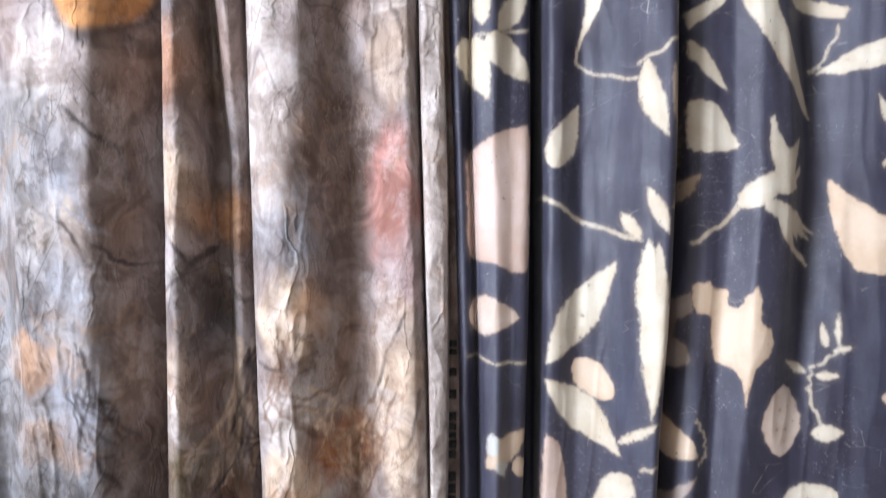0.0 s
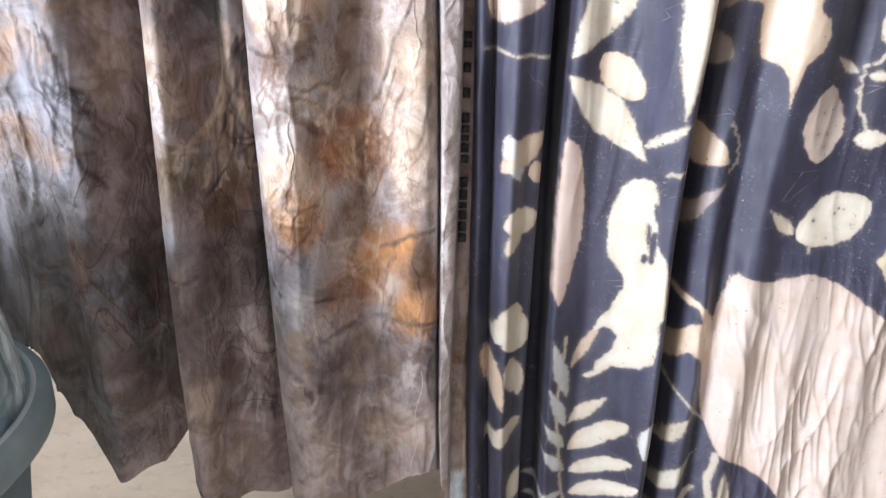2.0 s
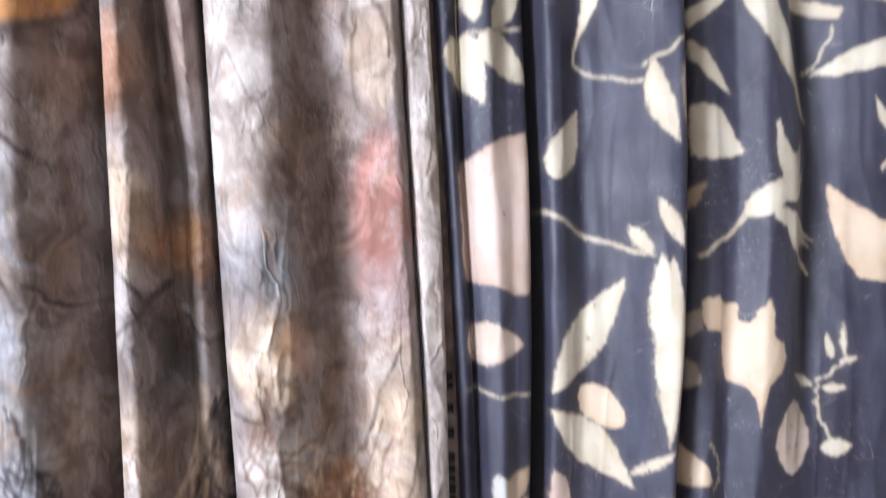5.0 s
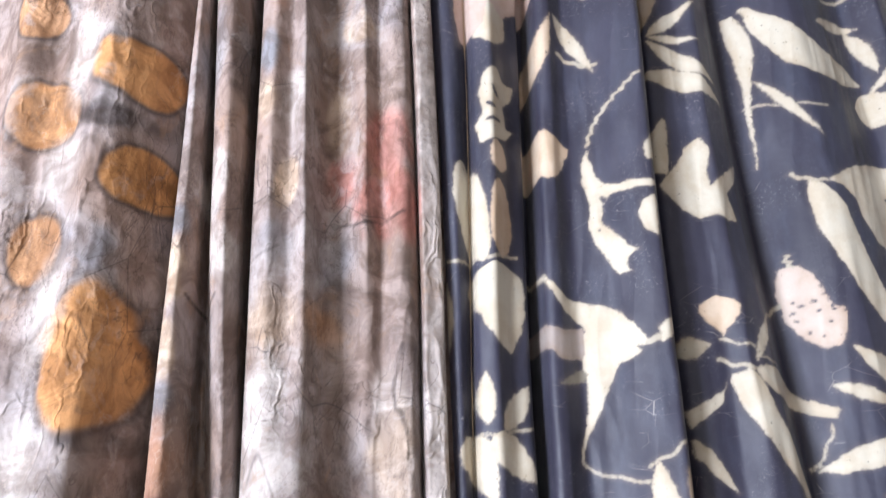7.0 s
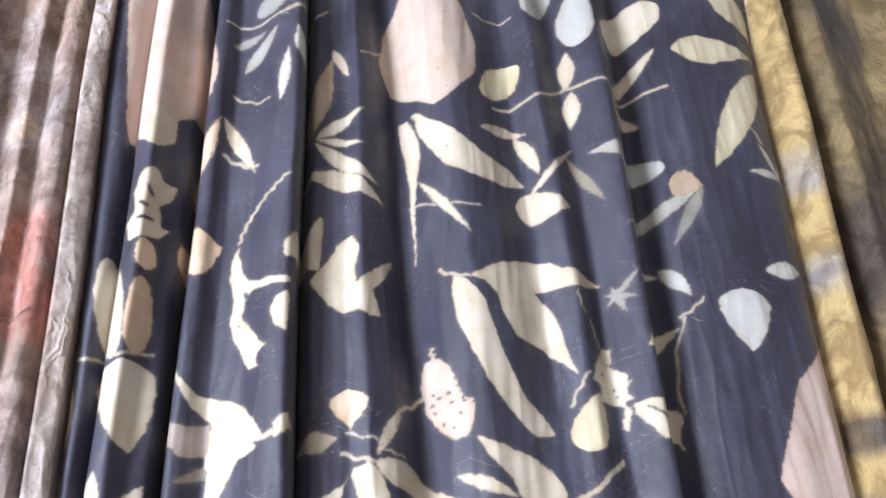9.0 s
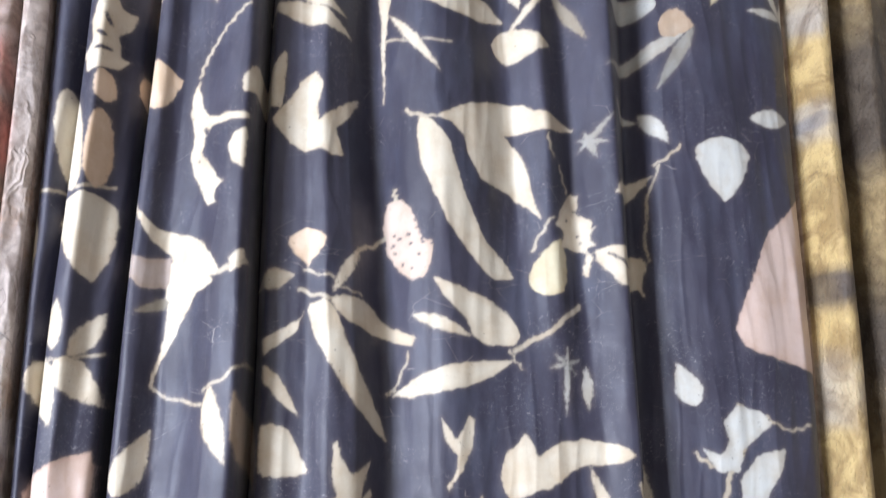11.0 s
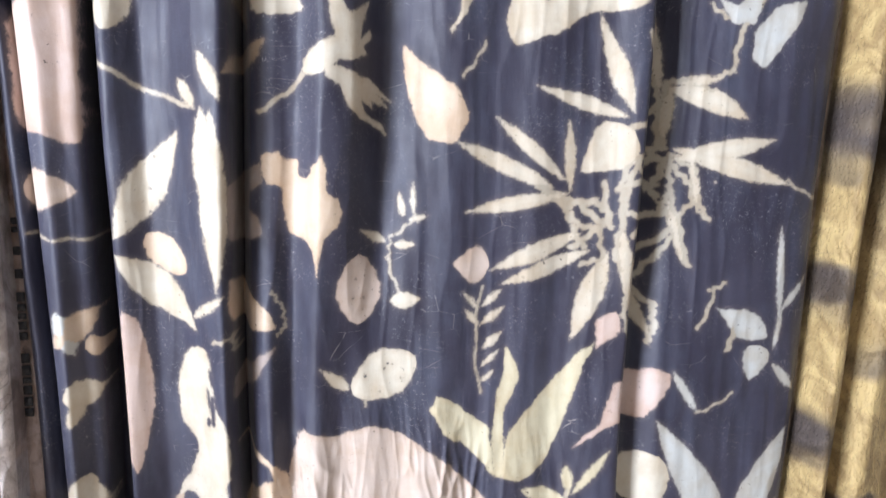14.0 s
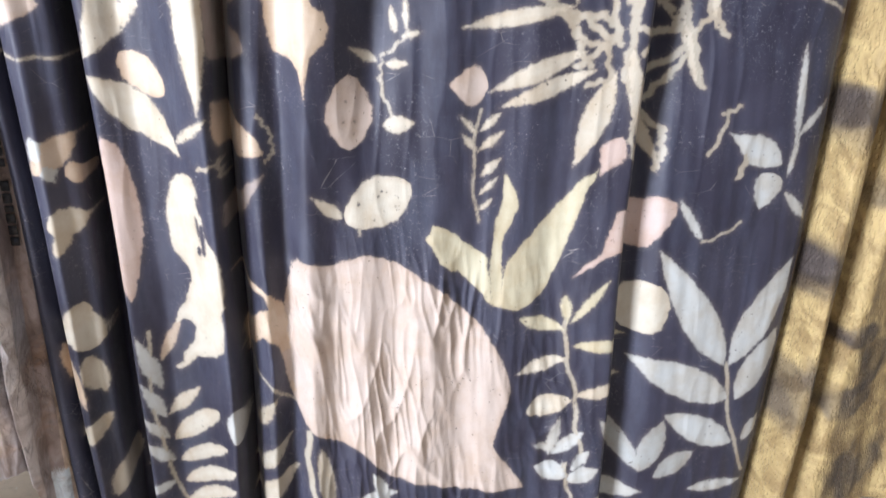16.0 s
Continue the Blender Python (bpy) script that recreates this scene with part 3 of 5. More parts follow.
sheet = Cloth(black, lambda x: 0.085 + 0.012 * np.sin(9 * x) + 0.006 * np.sin(31 * x), 2.44, 740, 960, puckers)
patch("pink", (0.049, 2.148), (0.080, 1.841), (0.126, 1.837), (0.147, 1.881), (0.201, 1.926), (0.211, 1.977), (0.171, 2.225), (0.040, 2.226))
leaf(0.002, 2.172, 0.020, 1.916, 0.026, 0.000, "m", "tan")
leaf(0.252, 1.981, 0.302, 2.060, 0.025, 0.000, "m", "pale", .7)
leaf(0.312, 1.897, 0.322, 2.003, 0.018, 0.000, "m", "pale")
leaf(0.348, 1.979, 0.336, 2.048, 0.022, 0.000, "m", "pale")
leaf(0.230, 2.035, 0.283, 2.061, 0.018, 0.000, "m", "pale", .6)
leaf(0.266, 2.099, 0.324, 2.148, 0.050, 0.000, "m", "pale", .6)
# tan and dimmed, the shade on this leaf put into its colour
leaf(0.359, 1.859, 0.395, 2.023, 0.033, 0.000, "m", "tan", .7)
leaf(0.368, 1.853, 0.446, 1.913, 0.021, 0.000, "m", "cream")
leaf(0.368, 1.853, 0.445, 1.842, 0.014, 0.000, "m", "cream")
leaf(0.368, 1.847, 0.468, 1.774, 0.026, 0.005, "m", "cream")
leaf(0.351, 1.788, 0.477, 1.742, 0.034, -0.007, "m", "cream")
leaf(0.395, 2.042, 0.421, 1.982, 0.018, 0.000, "m", "cream")
leaf(0.182, 1.759, 0.220, 1.885, 0.027, 0.000, "m", "tan")
leaf(0.225, 1.887, 0.280, 1.779, 0.022, 0.000, "m", "cream")
stem(0.229, 1.816, 0.280, 1.790, 0.0058)
leaf(0.564, 2.282, 0.559, 1.924, 0.177, 0.000, "b", "peach")
leaf(0.533, 1.786, 0.607, 1.676, 0.014, 0.000, "m", "cream")
stem(0.521, 1.747, 0.623, 1.729, 0.0029)
leaf(0.649, 1.960, 0.720, 2.042, 0.055, 0.000, "e", "yellow")
stem(0.670, 1.941, 0.809, 1.999, 0.0053)
stem(0.809, 1.999, 1.000, 2.016, 0.0053)
leaf(0.808, 1.995, 0.817, 2.081, 0.026, 0.000, "m", "cream")
leaf(0.816, 1.991, 0.808, 1.910, 0.026, 0.000, "m", "cream")
leaf(0.895, 1.996, 0.994, 2.106, 0.026, 0.000, "m", "cream")
leaf(0.888, 1.982, 0.949, 1.941, 0.032, 0.000, "m", "cream")
leaf(0.637, 1.885, 0.723, 1.893, 0.022, -0.006, "m", "cream")
leaf(0.701, 1.891, 0.736, 1.807, 0.023, -0.005, "m", "cream")
leaf(0.718, 1.769, 0.804, 1.871, 0.012, 0.000, "m", "cream")
leaf(0.790, 1.855, 0.840, 1.757, 0.018, 0.000, "m", "cream", .5)
leaf(0.969, 1.843, 0.826, 1.855, 0.048, 0.000, "o", "pale", .8)
leaf(0.693, 1.748, 0.783, 1.746, 0.056, 0.000, "o", "cream")
# tan leaf on the fold's dark side, shade included in its colour
leaf(0.970, 1.808, 1.022, 1.796, 0.055, 0.000, "o", "tan", .7)
leaf(1.012, 1.791, 0.863, 1.706, 0.025, 0.000, "m", "pale", .8)
leaf(1.022, 1.796, 0.958, 1.689, 0.021, 0.000, "m", "pale", .5)
leaf(1.207, 2.108, 1.021, 2.101, 0.070, 0.000, "b", "yellow")
leaf(1.196, 2.071, 1.053, 1.834, 0.062, 0.000, "m", "yellow")
leaf(1.135, 2.289, 1.222, 2.162, 0.075, 0.000, "m", "yellow")
leaf(0.751, 2.150, 0.792, 2.272, 0.066, 0.000, "e", "pale", .8)
leaf(0.832, 2.086, 0.855, 2.254, 0.061, 0.000, "o", "pale", .9)
leaf(0.896, 2.129, 1.016, 2.217, 0.082, 0.000, "e", "cream")
leaf(1.188, 1.831, 1.117, 1.833, 0.017, 0.000, "m", "pale")
leaf(1.188, 1.831, 1.150, 1.896, 0.015, 0.000, "m", "pale")
leaf(1.192, 1.821, 1.208, 1.881, 0.023, 0.000, "m", "pale")
leaf(1.197, 1.697, 1.201, 1.778, 0.028, 0.000, "m", "cream")
leaf(0.030, 1.587, 0.036, 1.484, 0.023, 0.000, "m", "cream")
leaf(0.046, 1.476, 0.053, 1.337, 0.032, 0.000, "e", "cream")
leaf(0.053, 1.337, 0.050, 1.278, 0.015, 0.000, "m", "cream")
leaf(0.080, 1.635, 0.107, 1.478, 0.041, 0.000, "e", "cream")
leaf(0.133, 1.601, 0.134, 1.486, 0.034, 0.000, "e", "tan")
stem(0.062, 1.483, 0.155, 1.493, 0.0045)
leaf(0.123, 1.477, 0.140, 1.354, 0.078, 0.000, "o", "cream")
leaf(0.131, 1.660, 0.135, 1.613, 0.027, 0.000, "e", "tan")
leaf(0.106, 1.262, 0.105, 1.330, 0.024, 0.000, "m", "cream")
leaf(0.128, 1.255, 0.164, 1.315, 0.029, 0.000, "m", "cream")
leaf(0.086, 1.251, 0.114, 1.167, 0.040, 0.000, "o", "cream")
leaf(0.112, 1.248, 0.171, 1.193, 0.043, 0.000, "o", "cream")
stem(0.082, 1.250, 0.166, 1.262, 0.0034)
leaf(0.174, 1.640, 0.237, 1.656, 0.080, 0.000, "o", "tan")
stem(0.771, 1.463, 0.741, 1.414, 0.0032)
leaf(0.753, 1.348, 0.781, 1.431, 0.056, 0.000, "o", "yellow")
leaf(0.567, 1.318, 0.647, 1.287, 0.019, 0.000, "m", "cream")
stem(0.709, 1.270, 0.806, 1.335, 0.0065)
leaf(0.803, 1.428, 0.835, 1.452, 0.013, 0.000, "m", "cream")
leaf(0.878, 1.658, 0.933, 1.641, 0.016, 0.000, "m", "pale")
leaf(0.933, 1.655, 0.967, 1.595, 0.023, 0.000, "m", "pale")
stem(0.944, 1.562, 0.983, 1.591, 0.0040)
leaf(0.862, 1.499, 0.941, 1.546, 0.030, 0.000, "m", "cream")
leaf(0.819, 1.571, 0.869, 1.627, 0.009, 0.000, "m", "pale", .6)
leaf(0.829, 1.604, 0.843, 1.557, 0.011, 0.000, "m", "pale", .6)
leaf(0.819, 1.592, 0.859, 1.579, 0.009, 0.000, "m", "pale", .6)
leaf(1.047, 1.603, 1.042, 1.498, 0.084, 0.000, "o", "pale")
leaf(1.099, 1.639, 1.173, 1.643, 0.032, 0.000, "m", "pale")
patch("pink", (1.184, 1.522), (1.098, 1.443), (1.037, 1.306), (1.051, 1.274), (1.166, 1.239), (1.180, 1.242), (1.213, 1.514))
stem(0.280, 1.359, 0.342, 1.378, 0.0078)
leaf(0.250, 1.334, 0.201, 1.315, 0.015, 0.000, "m", "cream", .4)
leaf(0.324, 1.361, 0.341, 1.393, 0.020, 0.000, "m", "cream")
leaf(0.423, 1.380, 0.421, 1.436, 0.053, 0.000, "b", "tan")
leaf(0.353, 1.359, 0.406, 1.370, 0.028, 0.000, "m", "cream", .8)
leaf(0.458, 1.343, 0.496, 1.414, 0.016, 0.000, "m", "cream")
stem(0.494, 1.413, 0.531, 1.437, 0.0052)
stem(0.413, 1.349, 0.460, 1.335, 0.0050)
stem(0.227, 1.215, 0.311, 1.192, 0.0034)
leaf(0.307, 1.217, 0.332, 1.118, 0.028, 0.006, "m", "cream")
# tan at 0.6 paints the fold valley's shade onto this leaf
leaf(0.338, 1.209, 0.362, 1.087, 0.022, 0.000, "m", "tan", .6)
stem(0.298, 1.211, 0.350, 1.247, 0.0034)
leaf(0.196, 1.084, 0.231, 1.164, 0.037, 0.000, "o", "cream")
leaf(0.782, 1.274, 0.776, 1.181, 0.008, 0.000, "m", "pale", .8)
leaf(0.756, 1.244, 0.800, 1.256, 0.007, 0.000, "m", "pale", .6)
leaf(0.763, 1.264, 0.795, 1.235, 0.007, 0.000, "m", "pale", .6)
leaf(0.810, 1.248, 0.809, 1.187, 0.015, 0.000, "m", "pale")
leaf(0.804, 1.244, 0.819, 1.221, 0.008, 0.000, "m", "pale")
leaf(0.971, 1.196, 0.950, 1.257, 0.034, 0.000, "o", "pale")
patch("pink", (0.087, 1.102), (0.127, 1.128), (0.170, 1.140), (0.168, 0.950), (0.147, 0.949), (0.130, 0.960), (0.090, 0.968))
leaf(0.092, 0.897, 0.157, 0.892, 0.050, 0.000, "o", "peach")
stem(0.092, 0.842, 0.169, 0.834, 0.0029)
leaf(0.192, 0.831, 0.279, 0.966, 0.046, 0.000, "m", "cream")
stem(0.187, 1.047, 0.295, 0.995, 0.0050)
leaf(0.282, 1.027, 0.303, 0.990, 0.016, 0.000, "m", "cream")
leaf(0.309, 1.058, 0.334, 0.999, 0.019, 0.000, "m", "cream")
leaf(0.310, 0.994, 0.316, 0.852, 0.031, 0.000, "m", "cream")
stem(0.374, 0.988, 0.439, 1.041, 0.0050)
leaf(0.337, 1.031, 0.386, 1.078, 0.020, 0.000, "m", "tan", .7)
patch("tan", (0.554, 1.075), (0.583, 1.045), (0.621, 1.020), (0.638, 0.983), (0.618, 0.948), (0.583, 0.953), (0.567, 0.984), (0.556, 1.027))
stem(0.628, 1.033, 0.658, 1.076, 0.0034)
stem(0.536, 0.826, 0.569, 0.856, 0.0032)
stem(0.532, 0.797, 0.536, 0.826, 0.0028)
stem(0.532, 0.797, 0.554, 0.746, 0.0028)
leaf(0.553, 0.854, 0.548, 0.886, 0.010, 0.000, "m", "cream")
leaf(0.566, 0.858, 0.565, 0.900, 0.007, 0.000, "m", "cream")
leaf(0.560, 0.850, 0.585, 0.856, 0.009, 0.000, "m", "cream")
leaf(0.532, 0.819, 0.496, 0.839, 0.012, 0.000, "m", "cream")
leaf(0.540, 0.817, 0.568, 0.818, 0.012, 0.000, "m", "cream")
leaf(0.844, 0.982, 0.722, 1.022, 0.019, 0.000, "m", "cream")
leaf(0.849, 0.987, 0.805, 1.112, 0.024, 0.000, "m", "cream")
leaf(0.849, 0.964, 0.785, 0.911, 0.062, 0.000, "o", "cream")
leaf(0.750, 0.890, 0.618, 0.952, 0.023, 0.000, "m", "cream")
leaf(0.763, 0.901, 0.672, 0.983, 0.019, 0.000, "m", "cream")
leaf(0.772, 0.885, 0.768, 0.979, 0.016, 0.000, "m", "cream")
leaf(0.770, 0.883, 0.632, 0.860, 0.020, 0.000, "m", "cream")
leaf(0.789, 0.831, 0.666, 0.781, 0.024, 0.000, "m", "cream")
leaf(0.908, 1.007, 0.899, 1.118, 0.013, 0.000, "m", "cream")
leaf(0.909, 0.945, 0.921, 1.031, 0.017, 0.000, "m", "cream")
leaf(0.915, 1.021, 1.019, 0.979, 0.031, -0.006, "m", "cream")
leaf(0.924, 1.027, 0.982, 1.034, 0.015, 0.000, "m", "cream")
leaf(0.921, 0.925, 1.059, 0.952, 0.027, 0.000, "m", "cream")
leaf(0.923, 0.940, 1.084, 0.891, 0.028, 0.000, "m", "cream")
stem(0.964, 1.130, 0.991, 1.109, 0.0045)
stem(1.080, 0.896, 1.146, 0.868, 0.0038)
leaf(0.321, 0.990, 0.319, 0.765, 0.034, 0.000, "m", "cream")
leaf(0.494, 0.806, 0.493, 0.714, 0.055, 0.000, "e", "peach")
leaf(0.534, 0.742, 0.575, 0.746, 0.023, 0.000, "m", "cream")
stem(0.533, 0.799, 0.554, 0.740, 0.0032)
leaf(0.665, 0.788, 0.616, 0.793, 0.048, 0.000, "o", "peach")
leaf(0.801, 0.807, 0.679, 0.761, 0.021, 0.000, "m", "cream")
leaf(0.824, 0.805, 0.779, 0.681, 0.032, 0.000, "m", "cream")
stem(0.768, 0.865, 0.792, 0.812, 0.0077)
stem(0.788, 0.866, 0.827, 0.839, 0.0083)
stem(0.817, 0.897, 0.827, 0.839, 0.0077)
stem(0.763, 0.873, 0.806, 0.873, 0.0083)
stem(0.776, 0.811, 0.807, 0.838, 0.0077)
stem(0.727, 0.894, 0.772, 0.864, 0.0077)
leaf(0.914, 0.880, 0.940, 0.780, 0.015, 0.000, "m", "cream")
leaf(0.838, 0.843, 0.862, 0.702, 0.020, 0.000, "m", "cream")
leaf(0.847, 0.775, 0.901, 0.674, 0.021, 0.000, "m", "cream")
leaf(0.945, 0.932, 0.957, 0.856, 0.013, 0.000, "m", "cream")
stem(0.952, 0.865, 0.970, 0.844, 0.0045)
stem(0.856, 0.926, 0.839, 0.843, 0.0078)
stem(0.893, 0.889, 0.924, 0.857, 0.0083)
stem(0.924, 0.857, 0.855, 0.828, 0.0083)
stem(0.833, 0.889, 0.900, 0.928, 0.0083)
stem(0.900, 0.928, 0.921, 0.925, 0.0083)
stem(0.898, 0.886, 0.913, 0.921, 0.0077)
stem(0.921, 0.921, 0.943, 0.895, 0.0077)
stem(0.850, 0.786, 0.918, 0.827, 0.0077)
stem(0.909, 0.998, 0.908, 0.943, 0.0073)
stem(0.925, 0.823, 0.914, 0.865, 0.0083)
leaf(0.976, 0.895, 0.980, 0.895, 0.003, 0.000, "m", "cream")
leaf(1.077, 0.836, 1.086, 0.691, 0.012, 0.000, "m", "pale")
leaf(1.082, 0.707, 1.130, 0.765, 0.011, 0.000, "m", "pale")
leaf(1.080, 0.655, 1.089, 0.715, 0.009, 0.000, "m", "pale")
leaf(0.987, 0.721, 1.070, 0.675, 0.040, 0.000, "b", "pale")
stem(1.008, 0.660, 1.018, 0.698, 0.0086)
stem(0.963, 0.692, 0.985, 0.749, 0.0051)
stem(0.977, 0.745, 0.999, 0.755, 0.0051)
leaf(1.058, 0.663, 1.045, 0.612, 0.043, 0.000, "o", "pale")
leaf(1.080, 0.635, 1.121, 0.592, 0.015, 0.000, "m", "pale")
stem(0.656, 0.759, 0.656, 0.611, 0.0032)
leaf(0.654, 0.728, 0.629, 0.755, 0.008, 0.000, "m", "cream")
leaf(0.657, 0.732, 0.684, 0.757, 0.010, 0.000, "m", "cream")
leaf(0.655, 0.704, 0.632, 0.732, 0.008, 0.000, "m", "cream")
leaf(0.657, 0.708, 0.687, 0.732, 0.011, 0.000, "m", "cream")
leaf(0.658, 0.672, 0.685, 0.698, 0.011, 0.000, "m", "cream")
leaf(0.657, 0.648, 0.682, 0.673, 0.008, 0.000, "m", "cream")
leaf(0.657, 0.626, 0.675, 0.644, 0.007, 0.000, "m", "cream")
leaf(0.813, 0.670, 0.838, 0.723, 0.032, 0.000, "b", "pink")
leaf(0.929, 0.632, 0.968, 0.569, 0.013, 0.000, "m", "pale")
stem(0.965, 0.569, 1.021, 0.594, 0.0032)
leaf(0.190, 0.811, 0.288, 0.711, 0.044, -0.004, "m", "cream")
leaf(0.283, 0.729, 0.328, 0.764, 0.013, 0.000, "m", "cream")
leaf(0.230, 0.836, 0.276, 0.786, 0.041, 0.000, "e", "tan")
patch("pink", (0.191, 0.740), (0.212, 0.725), (0.223, 0.673), (0.224, 0.609), (0.214, 0.552), (0.200, 0.509), (0.189, 0.533), (0.188, 0.647))
leaf(0.114, 0.697, 0.167, 0.745, 0.035, 0.000, "m", "tan", .9)
leaf(0.120, 0.744, 0.138, 0.684, 0.026, 0.000, "m", "pale")
leaf(0.149, 0.692, 0.168, 0.697, 0.029, 0.000, "e", "tan")
leaf(0.120, 0.627, 0.167, 0.640, 0.039, 0.000, "m", "cream")
leaf(0.125, 0.590, 0.144, 0.632, 0.018, 0.000, "m", "cream")
leaf(0.142, 0.510, 0.143, 0.454, 0.042, 0.000, "e", "cream")
patch("peach", (0.413, 0.572), (0.457, 0.559), (0.509, 0.574), (0.555, 0.555), (0.607, 0.518), (0.663, 0.460), (0.693, 0.405), (0.707, 0.357), (0.687, 0.295), (0.680, 0.265), (0.733, 0.188), (0.689, 0.186), (0.625, 0.197), (0.531, 0.222), (0.491, 0.274), (0.421, 0.312), (0.397, 0.371), (0.385, 0.462), (0.399, 0.519))
leaf(0.440, 0.658, 0.479, 0.623, 0.017, 0.000, "b", "cream")
leaf(0.484, 0.618, 0.567, 0.667, 0.062, 0.000, "e", "cream")
stem(0.500, 0.601, 0.504, 0.624, 0.0028)
stem(0.310, 0.701, 0.334, 0.708, 0.0045)
stem(0.334, 0.708, 0.337, 0.684, 0.0038)
leaf(0.117, 0.468, 0.144, 0.522, 0.034, 0.000, "e", "cream")
leaf(0.103, 0.459, 0.129, 0.371, 0.025, 0.000, "m", "tan")
leaf(0.136, 0.447, 0.152, 0.385, 0.030, 0.000, "m", "cream")
leaf(0.109, 0.314, 0.156, 0.354, 0.028, 0.000, "m", "cream")
leaf(0.145, 0.219, 0.163, 0.278, 0.025, 0.000, "m", "cream")
stem(0.213, 0.465, 0.234, 0.179, 0.0039)
leaf(0.223, 0.418, 0.259, 0.488, 0.015, 0.000, "m", "tan", .8)
leaf(0.224, 0.332, 0.274, 0.380, 0.019, 0.000, "m", "cream")
leaf(0.228, 0.290, 0.299, 0.352, 0.028, 0.000, "e", "cream")
leaf(0.232, 0.253, 0.306, 0.298, 0.022, 0.000, "e", "cream")
leaf(0.234, 0.217, 0.316, 0.264, 0.023, 0.000, "e", "cream")
leaf(0.234, 0.181, 0.313, 0.234, 0.021, 0.000, "e", "cream")
leaf(0.221, 0.375, 0.196, 0.462, 0.020, 0.000, "m", "pale")
leaf(0.221, 0.330, 0.195, 0.392, 0.017, 0.000, "m", "pale")
leaf(0.222, 0.296, 0.190, 0.337, 0.015, 0.000, "m", "pale")
leaf(0.224, 0.257, 0.190, 0.296, 0.017, 0.000, "m", "pale")
leaf(0.224, 0.223, 0.169, 0.215, 0.016, 0.000, "m", "pale")
leaf(0.225, 0.188, 0.173, 0.181, 0.016, 0.000, "m", "pale")
leaf(0.323, 0.309, 0.325, 0.364, 0.027, 0.000, "e", "pale")
leaf(0.345, 0.319, 0.380, 0.371, 0.017, 0.000, "m", "cream", .8)
leaf(0.336, 0.245, 0.395, 0.305, 0.021, 0.000, "m", "cream", .8)
leaf(0.332, 0.194, 0.403, 0.254, 0.028, 0.000, "m", "cream", .9)
stem(0.337, 0.438, 0.417, 0.345, 0.0028)
stem(0.419, 0.312, 0.424, 0.198, 0.0077)
leaf(0.434, 0.286, 0.445, 0.164, 0.023, 0.000, "m", "cream")
leaf(0.471, 0.185, 0.542, 0.197, 0.027, 0.000, "m", "pale")
leaf(0.506, 0.237, 0.530, 0.178, 0.016, 0.000, "m", "pale")
stem(0.781, 0.467, 0.800, 0.346, 0.0051)
stem(0.800, 0.346, 0.815, 0.241, 0.0051)
leaf(0.780, 0.448, 0.712, 0.468, 0.021, 0.000, "m", "yellow")
leaf(0.791, 0.424, 0.876, 0.427, 0.020, 0.000, "m", "yellow")
leaf(0.785, 0.405, 0.712, 0.381, 0.021, 0.000, "m", "cream")
leaf(0.797, 0.343, 0.873, 0.363, 0.020, 0.000, "m", "cream")
leaf(0.792, 0.337, 0.730, 0.317, 0.033, 0.000, "e", "cream")
leaf(0.787, 0.458, 0.837, 0.527, 0.013, 0.000, "m", "yellow")
leaf(0.783, 0.457, 0.778, 0.505, 0.014, 0.000, "m", "yellow")
leaf(0.822, 0.255, 0.797, 0.216, 0.016, 0.000, "m", "pale")
leaf(0.869, 0.440, 0.913, 0.506, 0.083, 0.000, "e", "cream")
leaf(1.026, 0.372, 0.908, 0.560, 0.053, 0.000, "m", "pale")
leaf(1.033, 0.372, 1.114, 0.537, 0.052, 0.000, "m", "pale")
leaf(1.040, 0.314, 0.878, 0.396, 0.055, 0.000, "m", "pale")
leaf(1.049, 0.313, 1.107, 0.425, 0.046, 0.000, "m", "pale")
stem(1.029, 0.377, 1.082, 0.180, 0.0050)
leaf(1.053, 0.236, 0.937, 0.300, 0.047, 0.000, "m", "pale")
leaf(1.071, 0.237, 1.097, 0.279, 0.023, 0.000, "m", "pale")
leaf(0.907, 0.204, 0.834, 0.308, 0.033, 0.000, "m", "pale", .8)
leaf(0.907, 0.204, 0.938, 0.291, 0.041, 0.000, "m", "pale", .8)
leaf(0.929, 0.192, 0.992, 0.231, 0.035, 0.000, "m", "pale", .8)
leaf(0.795, 0.206, 0.743, 0.224, 0.033, 0.000, "m", "pale")
leaf(0.792, 0.198, 0.838, 0.224, 0.027, 0.000, "m", "pale")
leaf(0.765, 0.241, 0.779, 0.309, 0.017, 0.000, "m", "pale")
leaf(0.771, 0.243, 0.813, 0.286, 0.020, 0.000, "m", "pale")
leaf(0.778, 0.247, 0.741, 0.263, 0.013, 0.000, "m", "pale")
stem(0.790, 0.230, 0.803, 0.161, 0.0043)
leaf(0.826, 0.165, 0.913, 0.166, 0.030, 0.000, "m", "pale")
leaf(0.987, 0.162, 1.083, 0.163, 0.020, 0.000, "m", "pale")
stem(0.419, 1.376, 0.475, 1.363, 0.0028)
stem(0.539, 1.211, 0.563, 1.267, 0.0023)
stem(0.788, 1.547, 0.800, 1.508, 0.0036)
stem(0.769, 1.594, 0.777, 1.558, 0.0029)
stem(0.543, 1.504, 0.547, 1.485, 0.0051)
stem(0.535, 1.211, 0.546, 1.218, 0.0038)
stem(0.702, 1.269, 0.719, 1.244, 0.0026)
stem(0.949, 1.562, 0.928, 1.413, 0.0023)
stem(0.466, 1.355, 0.497, 1.345, 0.0026)
